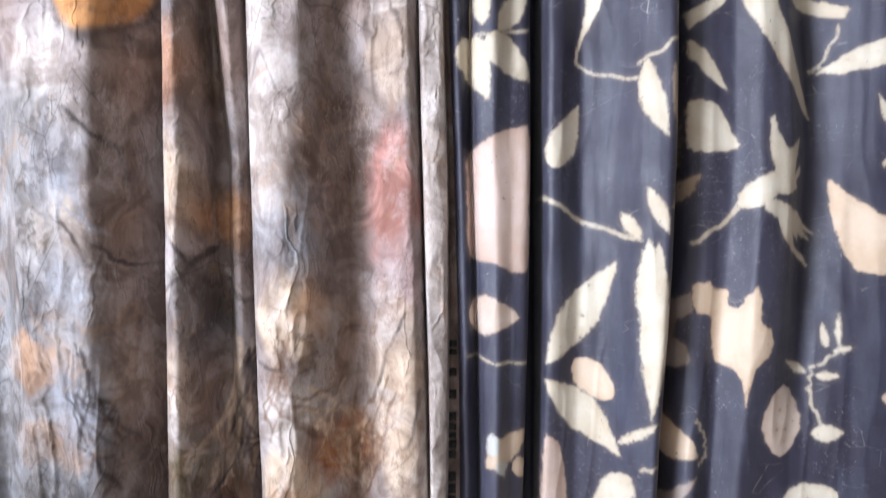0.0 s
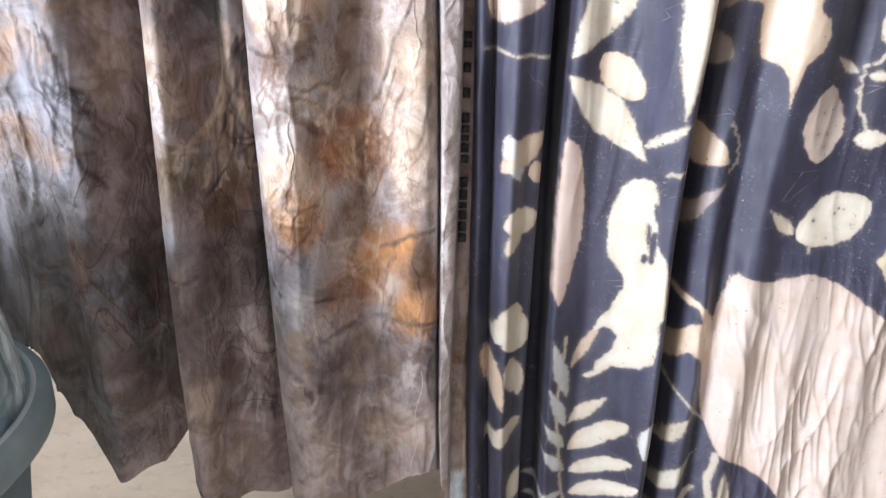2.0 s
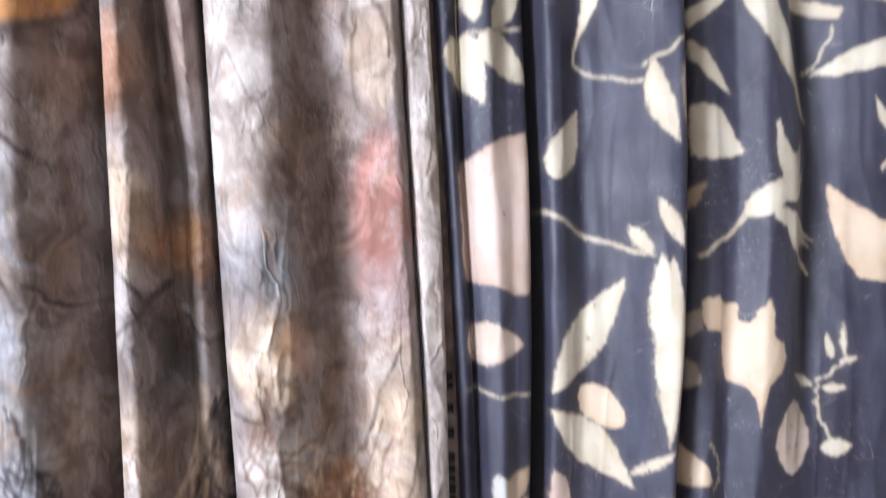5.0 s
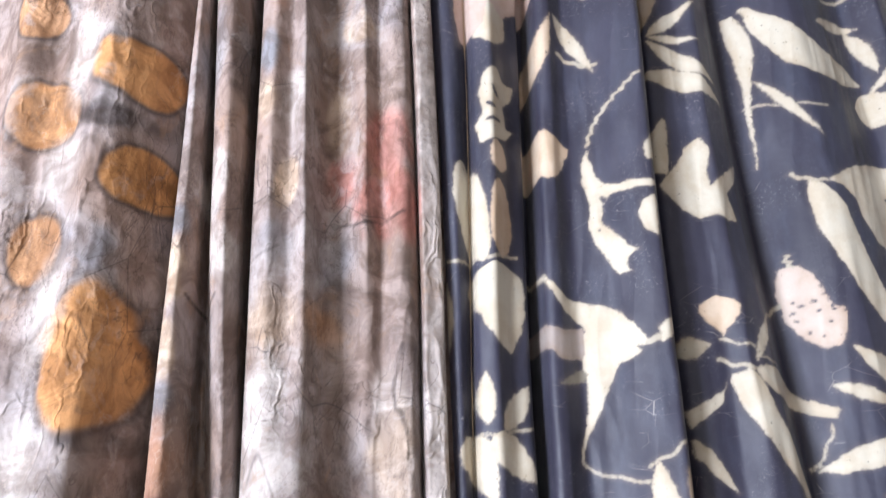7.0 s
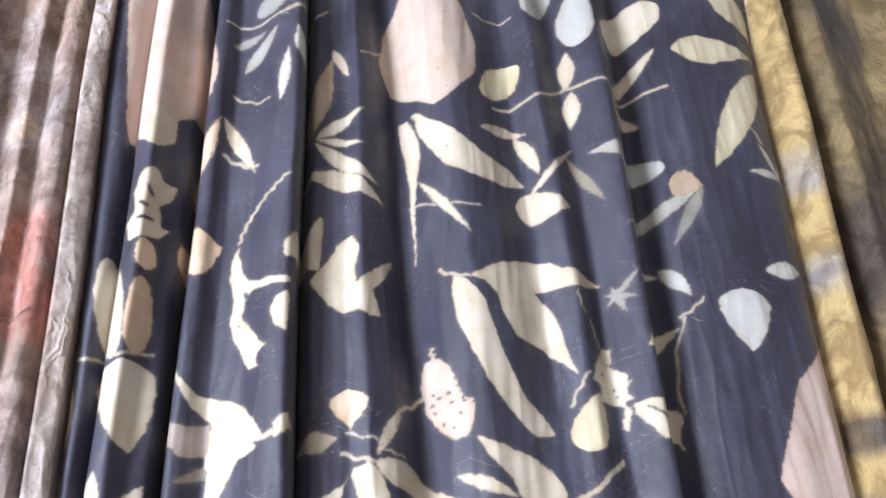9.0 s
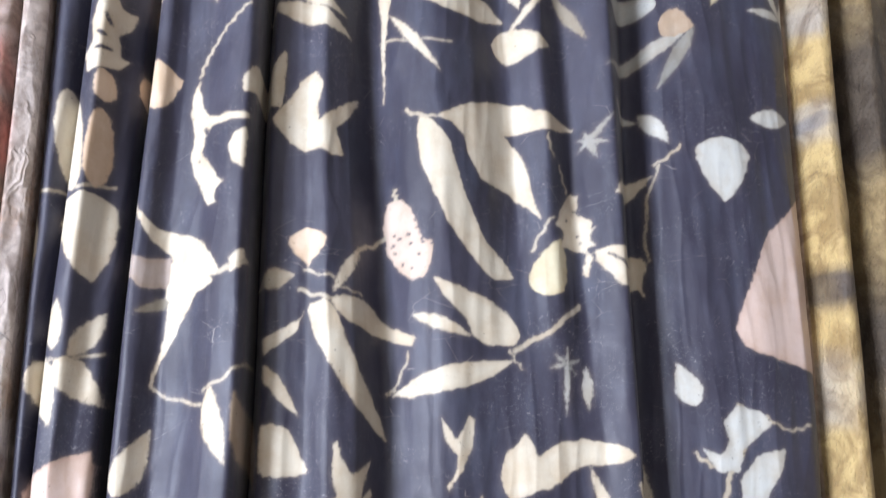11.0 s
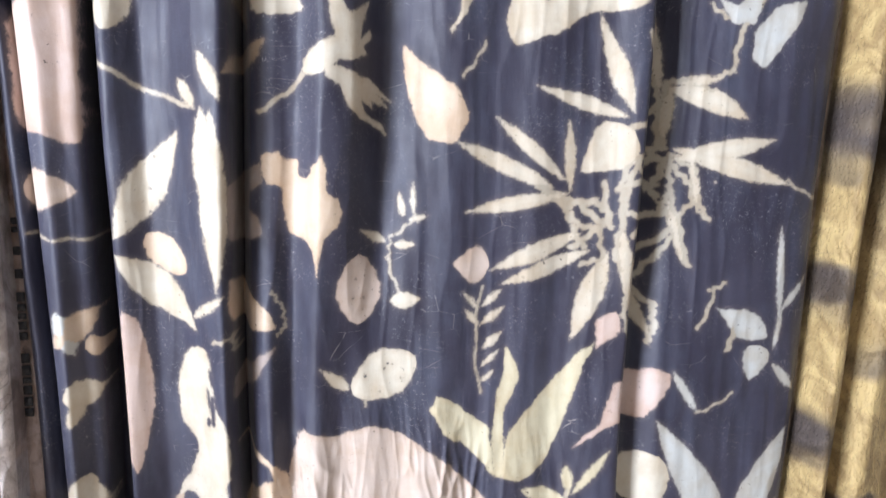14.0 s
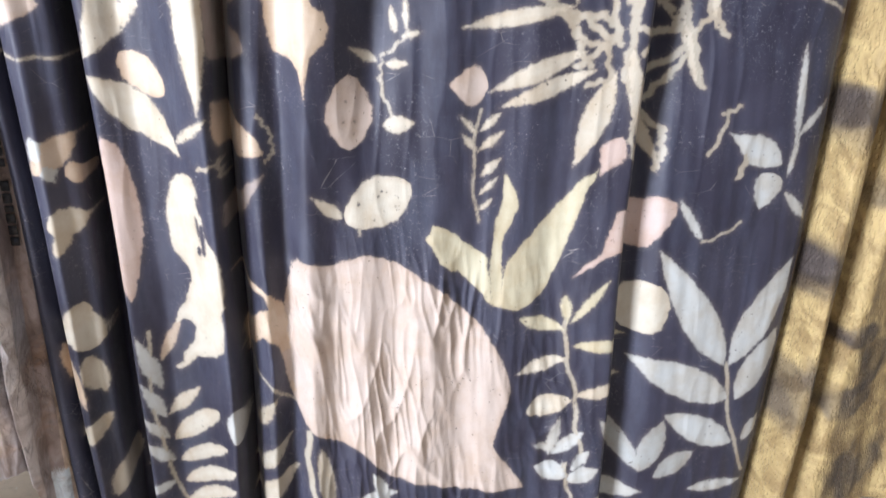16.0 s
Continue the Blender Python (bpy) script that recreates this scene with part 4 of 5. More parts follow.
patch("cream", (0.279, 0.689), (0.294, 0.691), (0.301, 0.687), (0.304, 0.668), (0.304, 0.642), (0.308, 0.612), (0.318, 0.592), (0.325, 0.569), (0.326, 0.537), (0.323, 0.518), (0.319, 0.506), (0.320, 0.474), (0.317, 0.453), (0.303, 0.438), (0.280, 0.430), (0.266, 0.419), (0.246, 0.401), (0.241, 0.405), (0.253, 0.416), (0.255, 0.432), (0.274, 0.452), (0.277, 0.475), (0.261, 0.484), (0.249, 0.467), (0.244, 0.464), (0.255, 0.493), (0.269, 0.513), (0.279, 0.541), (0.279, 0.556), (0.267, 0.573), (0.258, 0.587), (0.256, 0.614), (0.255, 0.634), (0.262, 0.658), (0.267, 0.674))
patch("tan", (0.335, 0.785), (0.345, 0.767), (0.366, 0.747), (0.381, 0.731), (0.387, 0.716), (0.385, 0.711), (0.354, 0.708), (0.341, 0.720), (0.333, 0.729), (0.330, 0.745))
stem(0.384, 0.762, 0.397, 0.739, 0.0034)
stem(0.397, 0.739, 0.399, 0.714, 0.0034)
stem(0.399, 0.714, 0.389, 0.702, 0.0034)
patch("mauve", (0.331, 0.621), (0.333, 0.650), (0.342, 0.654), (0.366, 0.676), (0.388, 0.689), (0.377, 0.674), (0.364, 0.650), (0.342, 0.618))
patch("tan", (0.330, 0.565), (0.358, 0.542), (0.382, 0.524), (0.409, 0.487), (0.414, 0.457), (0.409, 0.352), (0.396, 0.373), (0.393, 0.420), (0.384, 0.450), (0.367, 0.464), (0.348, 0.441), (0.340, 0.417), (0.338, 0.454), (0.340, 0.470), (0.362, 0.498), (0.380, 0.508), (0.372, 0.524), (0.353, 0.533))
patch("yellow", (0.585, 0.592), (0.598, 0.612), (0.621, 0.600), (0.646, 0.578), (0.668, 0.564), (0.674, 0.524), (0.677, 0.487), (0.661, 0.510), (0.630, 0.541), (0.605, 0.556), (0.594, 0.581))
patch("yellow", (0.675, 0.491), (0.672, 0.548), (0.678, 0.605), (0.688, 0.637), (0.689, 0.679), (0.697, 0.668), (0.705, 0.650), (0.709, 0.634), (0.699, 0.607), (0.689, 0.586), (0.688, 0.558), (0.690, 0.489))
patch("yellow", (0.687, 0.489), (0.688, 0.526), (0.693, 0.551), (0.711, 0.575), (0.743, 0.609), (0.773, 0.643), (0.792, 0.668), (0.811, 0.680), (0.809, 0.665), (0.799, 0.653), (0.785, 0.605), (0.776, 0.576), (0.766, 0.546), (0.749, 0.505), (0.723, 0.485), (0.702, 0.481))
patch("pink", (0.785, 0.527), (0.805, 0.550), (0.822, 0.563), (0.831, 0.596), (0.840, 0.624), (0.881, 0.630), (0.905, 0.636), (0.927, 0.627), (0.925, 0.611), (0.908, 0.583), (0.890, 0.560), (0.848, 0.565), (0.826, 0.557), (0.802, 0.537), (0.792, 0.531))
patch("cream", (0.806, 1.510), (0.818, 1.505), (0.814, 1.474), (0.831, 1.464), (0.829, 1.435), (0.834, 1.425), (0.824, 1.419), (0.830, 1.405), (0.823, 1.378), (0.816, 1.383), (0.823, 1.415), (0.789, 1.420), (0.776, 1.414), (0.789, 1.441), (0.773, 1.451), (0.785, 1.479))
patch("cream", (0.832, 1.417), (0.856, 1.418), (0.921, 1.421), (0.926, 1.402), (0.919, 1.378), (0.921, 1.353), (0.914, 1.371), (0.861, 1.357), (0.851, 1.374), (0.839, 1.390), (0.834, 1.400))
stem(0.332, 1.757, 0.307, 1.734, 0.0040)
stem(0.307, 1.734, 0.288, 1.714, 0.0040)
stem(0.288, 1.714, 0.272, 1.689, 0.0040)
stem(0.272, 1.689, 0.262, 1.659, 0.0040)
patch("cream", (0.254, 1.642), (0.262, 1.654), (0.269, 1.611), (0.281, 1.592), (0.338, 1.585), (0.338, 1.576), (0.284, 1.577), (0.275, 1.564), (0.273, 1.539), (0.289, 1.515), (0.300, 1.495), (0.310, 1.488), (0.300, 1.483), (0.294, 1.473), (0.300, 1.459), (0.285, 1.460), (0.274, 1.488), (0.262, 1.508), (0.256, 1.535), (0.260, 1.568), (0.251, 1.606))
patch("cream", (0.337, 1.565), (0.318, 1.556), (0.311, 1.541), (0.318, 1.514), (0.336, 1.501))
patch("cream", (0.383, 1.717), (0.380, 1.616), (0.357, 1.627), (0.330, 1.615), (0.324, 1.634), (0.339, 1.657))
patch("cream", (0.363, 1.603), (0.389, 1.630), (0.406, 1.662), (0.427, 1.676), (0.438, 1.654), (0.430, 1.619), (0.431, 1.596), (0.458, 1.620), (0.492, 1.649), (0.476, 1.609), (0.455, 1.587), (0.463, 1.567), (0.469, 1.546), (0.448, 1.545), (0.435, 1.554), (0.414, 1.547), (0.394, 1.561), (0.375, 1.584))
patch("cream", (0.506, 1.916), (0.524, 1.912), (0.539, 1.842), (0.529, 1.765), (0.527, 1.639), (0.524, 1.688), (0.521, 1.781), (0.514, 1.855))
patch("cream", (0.527, 1.922), (0.560, 1.893), (0.602, 1.859), (0.640, 1.831), (0.684, 1.822), (0.717, 1.791), (0.665, 1.779), (0.613, 1.785), (0.575, 1.801), (0.549, 1.843), (0.535, 1.877))
patch("cream", (0.575, 1.610), (0.596, 1.597), (0.618, 1.570), (0.630, 1.527), (0.639, 1.493), (0.657, 1.454), (0.671, 1.423), (0.696, 1.402), (0.714, 1.372), (0.680, 1.368), (0.652, 1.397), (0.633, 1.419), (0.612, 1.450), (0.593, 1.493), (0.579, 1.529), (0.572, 1.575))
patch("cream", (0.597, 1.604), (0.641, 1.630), (0.694, 1.649), (0.731, 1.649), (0.756, 1.631), (0.788, 1.625), (0.819, 1.611), (0.780, 1.601), (0.739, 1.599), (0.707, 1.599), (0.729, 1.572), (0.741, 1.532), (0.746, 1.494), (0.757, 1.457), (0.737, 1.480), (0.710, 1.505), (0.667, 1.515), (0.648, 1.547), (0.639, 1.582), (0.622, 1.598))
stem(0.557, 1.620, 0.597, 1.604, 0.0050)
patch("peach", (0.535, 1.489), (0.551, 1.488), (0.563, 1.474), (0.572, 1.448), (0.580, 1.422), (0.595, 1.420), (0.592, 1.389), (0.583, 1.368), (0.565, 1.367), (0.547, 1.387), (0.533, 1.415), (0.529, 1.445), (0.529, 1.470))
patch("cream", (0.592, 1.369), (0.633, 1.354), (0.674, 1.340), (0.703, 1.319), (0.719, 1.293), (0.710, 1.276), (0.673, 1.275), (0.649, 1.287), (0.641, 1.309), (0.610, 1.338))
patch("cream", (0.540, 1.208), (0.575, 1.234), (0.610, 1.247), (0.665, 1.254), (0.709, 1.256), (0.681, 1.236), (0.641, 1.218), (0.596, 1.210), (0.564, 1.205))
patch("cream", (0.432, 1.035), (0.440, 1.045), (0.461, 1.058), (0.468, 1.076), (0.470, 1.099), (0.465, 1.126), (0.462, 1.145), (0.469, 1.148), (0.473, 1.130), (0.486, 1.107), (0.495, 1.102), (0.504, 1.116), (0.513, 1.126), (0.504, 1.098), (0.500, 1.074), (0.511, 1.089), (0.515, 1.079), (0.503, 1.067), (0.507, 1.061), (0.492, 1.049), (0.475, 1.051), (0.468, 1.044), (0.450, 1.033), (0.437, 1.033))
patch("cream", (0.467, 1.037), (0.485, 1.035), (0.511, 1.029), (0.527, 1.016), (0.542, 0.998), (0.523, 1.008), (0.511, 1.008), (0.517, 0.990), (0.499, 1.004), (0.507, 0.983), (0.527, 0.974), (0.533, 0.957), (0.515, 0.972), (0.495, 0.982), (0.481, 0.997), (0.473, 1.018))
patch("tan", (0.375, 0.936), (0.397, 0.940), (0.404, 0.930), (0.421, 0.930), (0.421, 0.909), (0.430, 0.906), (0.439, 0.924), (0.449, 0.935), (0.454, 0.921), (0.455, 0.889), (0.469, 0.881), (0.474, 0.863), (0.469, 0.845), (0.451, 0.832), (0.444, 0.807), (0.440, 0.778), (0.437, 0.807), (0.430, 0.827), (0.406, 0.837), (0.401, 0.870), (0.400, 0.895), (0.383, 0.899), (0.376, 0.909))
# dull mauve paints valley shade over this part of the torn print
patch("mauve", (0.335, 0.896), (0.352, 0.914), (0.375, 0.927), (0.376, 0.899), (0.361, 0.891), (0.356, 0.868), (0.371, 0.856), (0.374, 0.834), (0.345, 0.822), (0.335, 0.834))
patch("cream", (0.367, 1.167), (0.385, 1.172), (0.406, 1.163), (0.417, 1.142), (0.433, 1.108), (0.408, 1.104), (0.379, 1.104), (0.368, 1.112))
patch("cream", (0.176, 1.484), (0.202, 1.447), (0.220, 1.431), (0.247, 1.427), (0.279, 1.414), (0.301, 1.384), (0.309, 1.364), (0.298, 1.348), (0.278, 1.339), (0.264, 1.308), (0.253, 1.279), (0.236, 1.250), (0.229, 1.224), (0.234, 1.210), (0.225, 1.216), (0.227, 1.234), (0.238, 1.280), (0.240, 1.317), (0.235, 1.355), (0.241, 1.393), (0.211, 1.417), (0.195, 1.443))
patch("mauve", (0.175, 1.399), (0.209, 1.387), (0.241, 1.393), (0.243, 1.351), (0.207, 1.346), (0.175, 1.373))
patch("cream", (0.684, 1.107), (0.691, 1.130), (0.710, 1.145), (0.718, 1.158), (0.729, 1.141), (0.732, 1.126), (0.764, 1.145), (0.803, 1.149), (0.839, 1.143), (0.867, 1.126), (0.837, 1.115), (0.802, 1.115), (0.779, 1.107), (0.754, 1.088), (0.727, 1.081), (0.698, 1.070), (0.686, 1.085))
patch("cream", (0.425, 1.327), (0.447, 1.335), (0.461, 1.324), (0.477, 1.281), (0.500, 1.232), (0.524, 1.183), (0.536, 1.146), (0.508, 1.173), (0.481, 1.206), (0.455, 1.249), (0.433, 1.288))
patch("cream", (0.454, 1.335), (0.476, 1.341), (0.507, 1.337), (0.532, 1.309), (0.571, 1.287), (0.567, 1.273), (0.539, 1.285), (0.499, 1.298), (0.476, 1.307), (0.461, 1.321))
patch("cream", (0.421, 1.320), (0.411, 1.290), (0.389, 1.274), (0.368, 1.259), (0.364, 1.282), (0.389, 1.293), (0.418, 1.311))
patch("cream", (0.368, 1.248), (0.390, 1.233), (0.405, 1.207), (0.420, 1.178), (0.391, 1.199), (0.369, 1.226))
patch("cream", (0.081, 2.133), (0.140, 2.123), (0.154, 1.848), (0.129, 1.816), (0.098, 1.839))
patch("cream", (0.105, 1.736), (0.115, 1.772), (0.135, 1.782), (0.144, 1.765), (0.164, 1.765), (0.157, 1.738), (0.142, 1.723), (0.148, 1.690), (0.160, 1.685), (0.142, 1.666), (0.108, 1.654), (0.101, 1.684), (0.112, 1.704))
patch("tan", (-0.014, 2.066), (0.013, 2.069), (0.021, 1.917), (0.005, 1.894))
patch("cream", (0.603, 1.180), (0.614, 1.166), (0.623, 1.149), (0.631, 1.160), (0.642, 1.182), (0.650, 1.175), (0.647, 1.140), (0.638, 1.125), (0.633, 1.108), (0.621, 1.097), (0.614, 1.082), (0.611, 1.090), (0.625, 1.111), (0.626, 1.128), (0.610, 1.146))
patch("pale", (1.003, 1.171), (1.028, 1.197), (1.064, 1.183), (1.073, 1.168), (1.054, 1.153), (1.031, 1.134), (1.021, 1.104), (0.991, 1.104), (0.972, 1.138), (0.997, 1.127), (1.011, 1.145))
patch("pale", (1.018, 1.059), (1.021, 1.097), (1.051, 1.127), (1.092, 1.137), (1.080, 1.105), (1.057, 1.071), (1.034, 1.045))
stem(1.031, 1.134, 1.006, 1.097, 0.0060)
stem(1.006, 1.097, 0.996, 1.044, 0.0060)
stem(0.996, 1.044, 0.978, 1.036, 0.0060)
stem(1.028, 1.197, 1.065, 1.179, 0.0030)
stem(1.065, 1.179, 1.100, 1.160, 0.0030)
stem(1.100, 1.160, 1.138, 1.168, 0.0030)
stem(0.846, 0.968, 0.907, 0.998, 0.0075)
stem(0.907, 0.998, 0.916, 1.029, 0.0075)
stem(0.916, 1.029, 0.939, 1.033, 0.0075)
stem(0.939, 1.033, 0.972, 1.017, 0.0075)
stem(0.866, 1.088, 0.903, 1.030, 0.0060)
stem(0.903, 1.030, 0.912, 0.998, 0.0060)
stem(0.907, 0.998, 0.913, 0.940, 0.0075)
stem(0.913, 0.940, 0.847, 0.928, 0.0075)
stem(0.847, 0.928, 0.838, 0.887, 0.0075)
stem(0.838, 0.887, 0.846, 0.857, 0.0075)
stem(0.846, 0.857, 0.904, 0.850, 0.0075)
stem(0.904, 0.850, 0.920, 0.882, 0.0075)
stem(0.920, 0.882, 0.917, 0.913, 0.0075)
stem(0.917, 0.913, 0.899, 0.932, 0.0075)
stem(0.920, 0.933, 0.952, 0.913, 0.0060)
stem(0.952, 0.913, 0.956, 0.875, 0.0060)
stem(0.956, 0.875, 0.971, 0.844, 0.0060)
stem(0.920, 0.882, 0.934, 0.835, 0.0070)
stem(0.934, 0.835, 0.946, 0.781, 0.0070)
stem(0.840, 0.842, 0.834, 0.796, 0.0075)
stem(0.834, 0.796, 0.858, 0.765, 0.0075)
stem(0.858, 0.765, 0.902, 0.724, 0.0075)
stem(0.902, 0.724, 0.903, 0.693, 0.0075)
stem(0.903, 0.693, 0.895, 0.672, 0.0075)
stem(0.858, 0.765, 0.847, 0.734, 0.0060)
stem(0.847, 0.734, 0.857, 0.691, 0.0060)
stem(0.934, 0.828, 0.906, 0.795, 0.0070)
stem(0.906, 0.795, 0.881, 0.763, 0.0070)
stem(0.847, 0.928, 0.904, 0.889, 0.0060)
stem(0.772, 0.875, 0.808, 0.871, 0.0070)
stem(0.808, 0.871, 0.825, 0.856, 0.0070)
stem(0.825, 0.856, 0.812, 0.833, 0.0070)
stem(0.812, 0.833, 0.784, 0.840, 0.0070)
stem(0.784, 0.840, 0.764, 0.864, 0.0070)
stem(0.812, 0.833, 0.820, 0.795, 0.0065)
stem(0.820, 0.795, 0.789, 0.787, 0.0065)
stem(0.734, 0.895, 0.772, 0.875, 0.0070)
stem(0.952, 0.913, 0.949, 0.867, 0.0065)
stem(0.949, 0.867, 0.927, 0.843, 0.0065)
leaf(0.428, 1.034, 0.487, 1.079, 0.034, 0.000, "m", "cream")
leaf(0.478, 1.062, 0.465, 1.146, 0.017, 0.000, "m", "cream")
leaf(0.478, 1.068, 0.509, 1.121, 0.019, 0.000, "m", "cream")
leaf(0.476, 1.066, 0.509, 1.058, 0.014, 0.000, "m", "cream")
leaf(0.455, 1.040, 0.536, 0.992, 0.024, -0.004, "o", "cream")
cut(0.118, 1.717, 0.128, 1.713, 0.0040)
cut(0.117, 1.691, 0.136, 1.694, 0.0040)
cut(0.127, 1.747, 0.134, 1.731, 0.0030)
cut(0.303, 0.662, 0.305, 0.643, 0.0040)
cut(0.304, 0.625, 0.304, 0.587, 0.0045)
cut(0.298, 0.594, 0.297, 0.585, 0.0040)
cut(0.298, 0.636, 0.300, 0.610, 0.0030)
cut(0.299, 1.359, 0.312, 1.352, 0.0030)
cut(0.275, 1.577, 0.278, 1.567, 0.0040)
cut(0.848, 1.408, 0.883, 1.383, 0.0030)
cut(0.301, 1.356, 0.316, 1.358, 0.0035)
cut(0.324, 1.355, 0.338, 1.366, 0.0028)
stem(0.218, 2.082, 0.346, 2.095, 0.0040)
stem(0.236, 1.933, 0.293, 1.911, 0.0032)
stem(0.306, 2.084, 0.384, 2.130, 0.0040)
stem(0.443, 2.029, 0.508, 2.104, 0.0032)
stem(0.647, 2.146, 0.719, 2.151, 0.0035)
stem(1.133, 1.968, 1.162, 1.897, 0.0038)
specks(0.564, 1.412, 0.029, 0.048, 16, 0.0026)
specks(0.106, 1.702, 0.021, 0.032, 4, 0.0019)
specks(0.265, 1.559, 0.016, 0.048, 3, 0.0022)
specks(0.813, 1.434, 0.024, 0.048, 4, 0.0026)
specks(0.866, 1.380, 0.027, 0.032, 4, 0.0025)
specks(0.435, 1.357, 0.032, 0.008, 2, 0.0018)
specks(0.133, 1.254, 0.035, 0.006, 4, 0.0015)
specks(0.235, 0.900, 0.028, 0.042, 4, 0.0016)
specks(0.801, 0.839, 0.032, 0.048, 4, 0.0026)
specks(0.912, 0.872, 0.032, 0.064, 5, 0.0026)
specks(0.523, 0.640, 0.032, 0.021, 6, 0.0015)
specks(0.492, 0.760, 0.021, 0.032, 4, 0.0012)
specks(0.107, 0.390, 0.014, 0.028, 2, 0.0016)
specks(0.950, 0.388, 0.072, 0.036, 3, 0.0015)

selvage = ((sheet.kk > 0.7) & (sheet.kk < 1.02)) | ((sheet.kk > 3.9) & (sheet.kk < 4.12) & (sheet.z > 1.25))
sheet.ink[selvage] = 0.01
sheet.dye[selvage] = (0.50, 0.36, 0.24)
sheet.build("leaf_print_cloth", PRINT, "blue-black cloth with bleached cream leaf prints hanging in folds")

# the cloth dyed in clouds of grey, brown and orange


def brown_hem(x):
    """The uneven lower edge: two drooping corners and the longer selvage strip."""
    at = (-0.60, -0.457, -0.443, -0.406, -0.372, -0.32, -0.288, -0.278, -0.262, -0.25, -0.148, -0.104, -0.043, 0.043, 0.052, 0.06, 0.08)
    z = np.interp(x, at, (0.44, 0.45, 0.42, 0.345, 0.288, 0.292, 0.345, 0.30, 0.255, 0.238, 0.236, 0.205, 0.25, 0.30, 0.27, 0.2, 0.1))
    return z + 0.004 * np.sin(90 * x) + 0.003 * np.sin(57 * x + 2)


def crumples(x, z):
    """Slanting creases all over, stronger towards the hem."""
    low = 0.7 + 1.2 * np.clip((1.1 - z) / 0.7, 0, 1)
    return (0.0034 * ridge(x, z, 34, 7, 31) + 0.0024 * ridge(x, z, 95, 26, 32)) * low * np.clip(0.65 + 0.7 * ripple(x, z, 14, 9, 33), 0.1, 1.3)


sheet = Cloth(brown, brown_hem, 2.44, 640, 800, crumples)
sheet.dye[:] = np.array(COLOURS["mauve"])
cool = np.clip(0.5 + 0.5 * ripple(sheet.x, sheet.z, 16, 13, 11), 0, 1)[..., None]
sheet.dye[:] = sheet.dye * (1 - 0.5 * cool) + np.array(COLOURS["slate"]) * 1.3 * 0.5 * cool
warm = np.clip(ripple(sheet.x, sheet.z, 20, 15, 12), 0, 1)[..., None]
sheet.dye[:] = sheet.dye * (1 - 0.6 * warm) + np.array(COLOURS["umber"]) * 0.6 * warm
high = (np.clip((sheet.z - 1.15) / 0.35, 0, 1) * np.clip(0.62 + 0.5 * ripple(sheet.x, sheet.z, 24, 14, 13), 0.1, 1))[..., None]
sheet.dye[:] = sheet.dye * (1 - 0.75 * high) + np.array((0.35, 0.25, 0.205)) * 0.75 * high
low = (np.clip((0.62 - sheet.z) / 0.25, 0, 1) * np.clip(0.5 + 0.5 * ripple(sheet.x, sheet.z, 22, 18, 14), 0, 1))[..., None]
sheet.dye[:] = sheet.dye * (1 - 0.7 * low) + np.array((0.50, 0.42, 0.38)) * 0.7 * low
blot(-0.392, 1.887, 0.034, 0.040, "orange", .9, .08)
blot(-0.366, 1.740, 0.052, 0.050, "orange", .95, .08)
blot(-0.345, 1.581, 0.044, 0.044, "orange", 1, .08)
blot(-0.480, 1.668, 0.048, 0.050, "orange", .8, .08)
blot(-0.510, 1.830, 0.036, 0.042, "orange", .7, .1)
blot(-0.372, 1.335, 0.056, 0.092, "orange", .95, .1)
blot(-0.462, 1.475, 0.034, 0.052, "orange", .75, .1)
blot(-0.380, 1.660, 0.052, 0.018, "dark", .8, .4)
blot(-0.395, 1.475, 0.036, 0.036, "slate", .8, .5)
blot(-0.445, 1.585, 0.024, 0.040, "ash", .7, .5)
blot(-0.430, 1.400, 0.020, 0.060, "ash", .8, .5)
blot(-0.440, 1.760, 0.018, 0.080, "ash", .8, .5)
blot(-0.345, 1.235, 0.035, 0.016, "dark", .7, .4)
blot(-0.290, 1.442, 0.016, 0.046, "tan", .9, .3)
blot(-0.290, 1.343, 0.016, 0.036, "tan", .9, .3)
blot(-0.288, 1.285, 0.016, 0.020, "slate", .9, .3)
blot(-0.292, 1.520, 0.016, 0.020, "slate", .8, .4)
blot(-0.266, 1.775, 0.018, 0.060, "slate", .6, .5)
blot(-0.250, 1.571, 0.022, 0.048, "ash", 1, .3)
blot(-0.236, 1.475, 0.022, 0.042, "ash", 1, .3)
blot(-0.228, 1.365, 0.020, 0.050, "taupe", .6, .5)
# valley shade painted as a dark blot
blot(-0.222, 1.750, 0.020, 0.060, "dark", .6, .5)
blot(-0.192, 1.780, 0.012, 0.035, "slate", .9, .4)
blot(-0.190, 1.700, 0.014, 0.030, "tan", .8, .5)
blot(-0.180, 1.880, 0.016, 0.040, "rust", .5, .5)
blot(-0.155, 1.574, 0.014, 0.040, "tan", .9, .25)
blot(-0.165, 1.490, 0.022, 0.030, "slate", .6, .5)
blot(-0.165, 1.380, 0.026, 0.042, "tan", .7, .5)
blot(-0.164, 1.300, 0.020, 0.042, "ash", 1, .35)
blot(-0.150, 1.700, 0.014, 0.045, "ash", .7, .5)
blot(-0.110, 1.740, 0.020, 0.110, "umber", .6, .5)
blot(-0.069, 1.836, 0.020, 0.022, "tan", .95, .25)
blot(-0.100, 1.900, 0.030, 0.020, "taupe", .7, .4)
blot(-0.020, 1.640, 0.036, 0.060, "rose", .85, .35)
blot(-0.020, 1.550, 0.040, 0.050, "rose", 1, .3)
blot(-0.080, 1.590, 0.022, 0.036, "rose", .9, .4)
blot(-0.034, 1.772, 0.018, 0.050, "taupe", .5, .5)
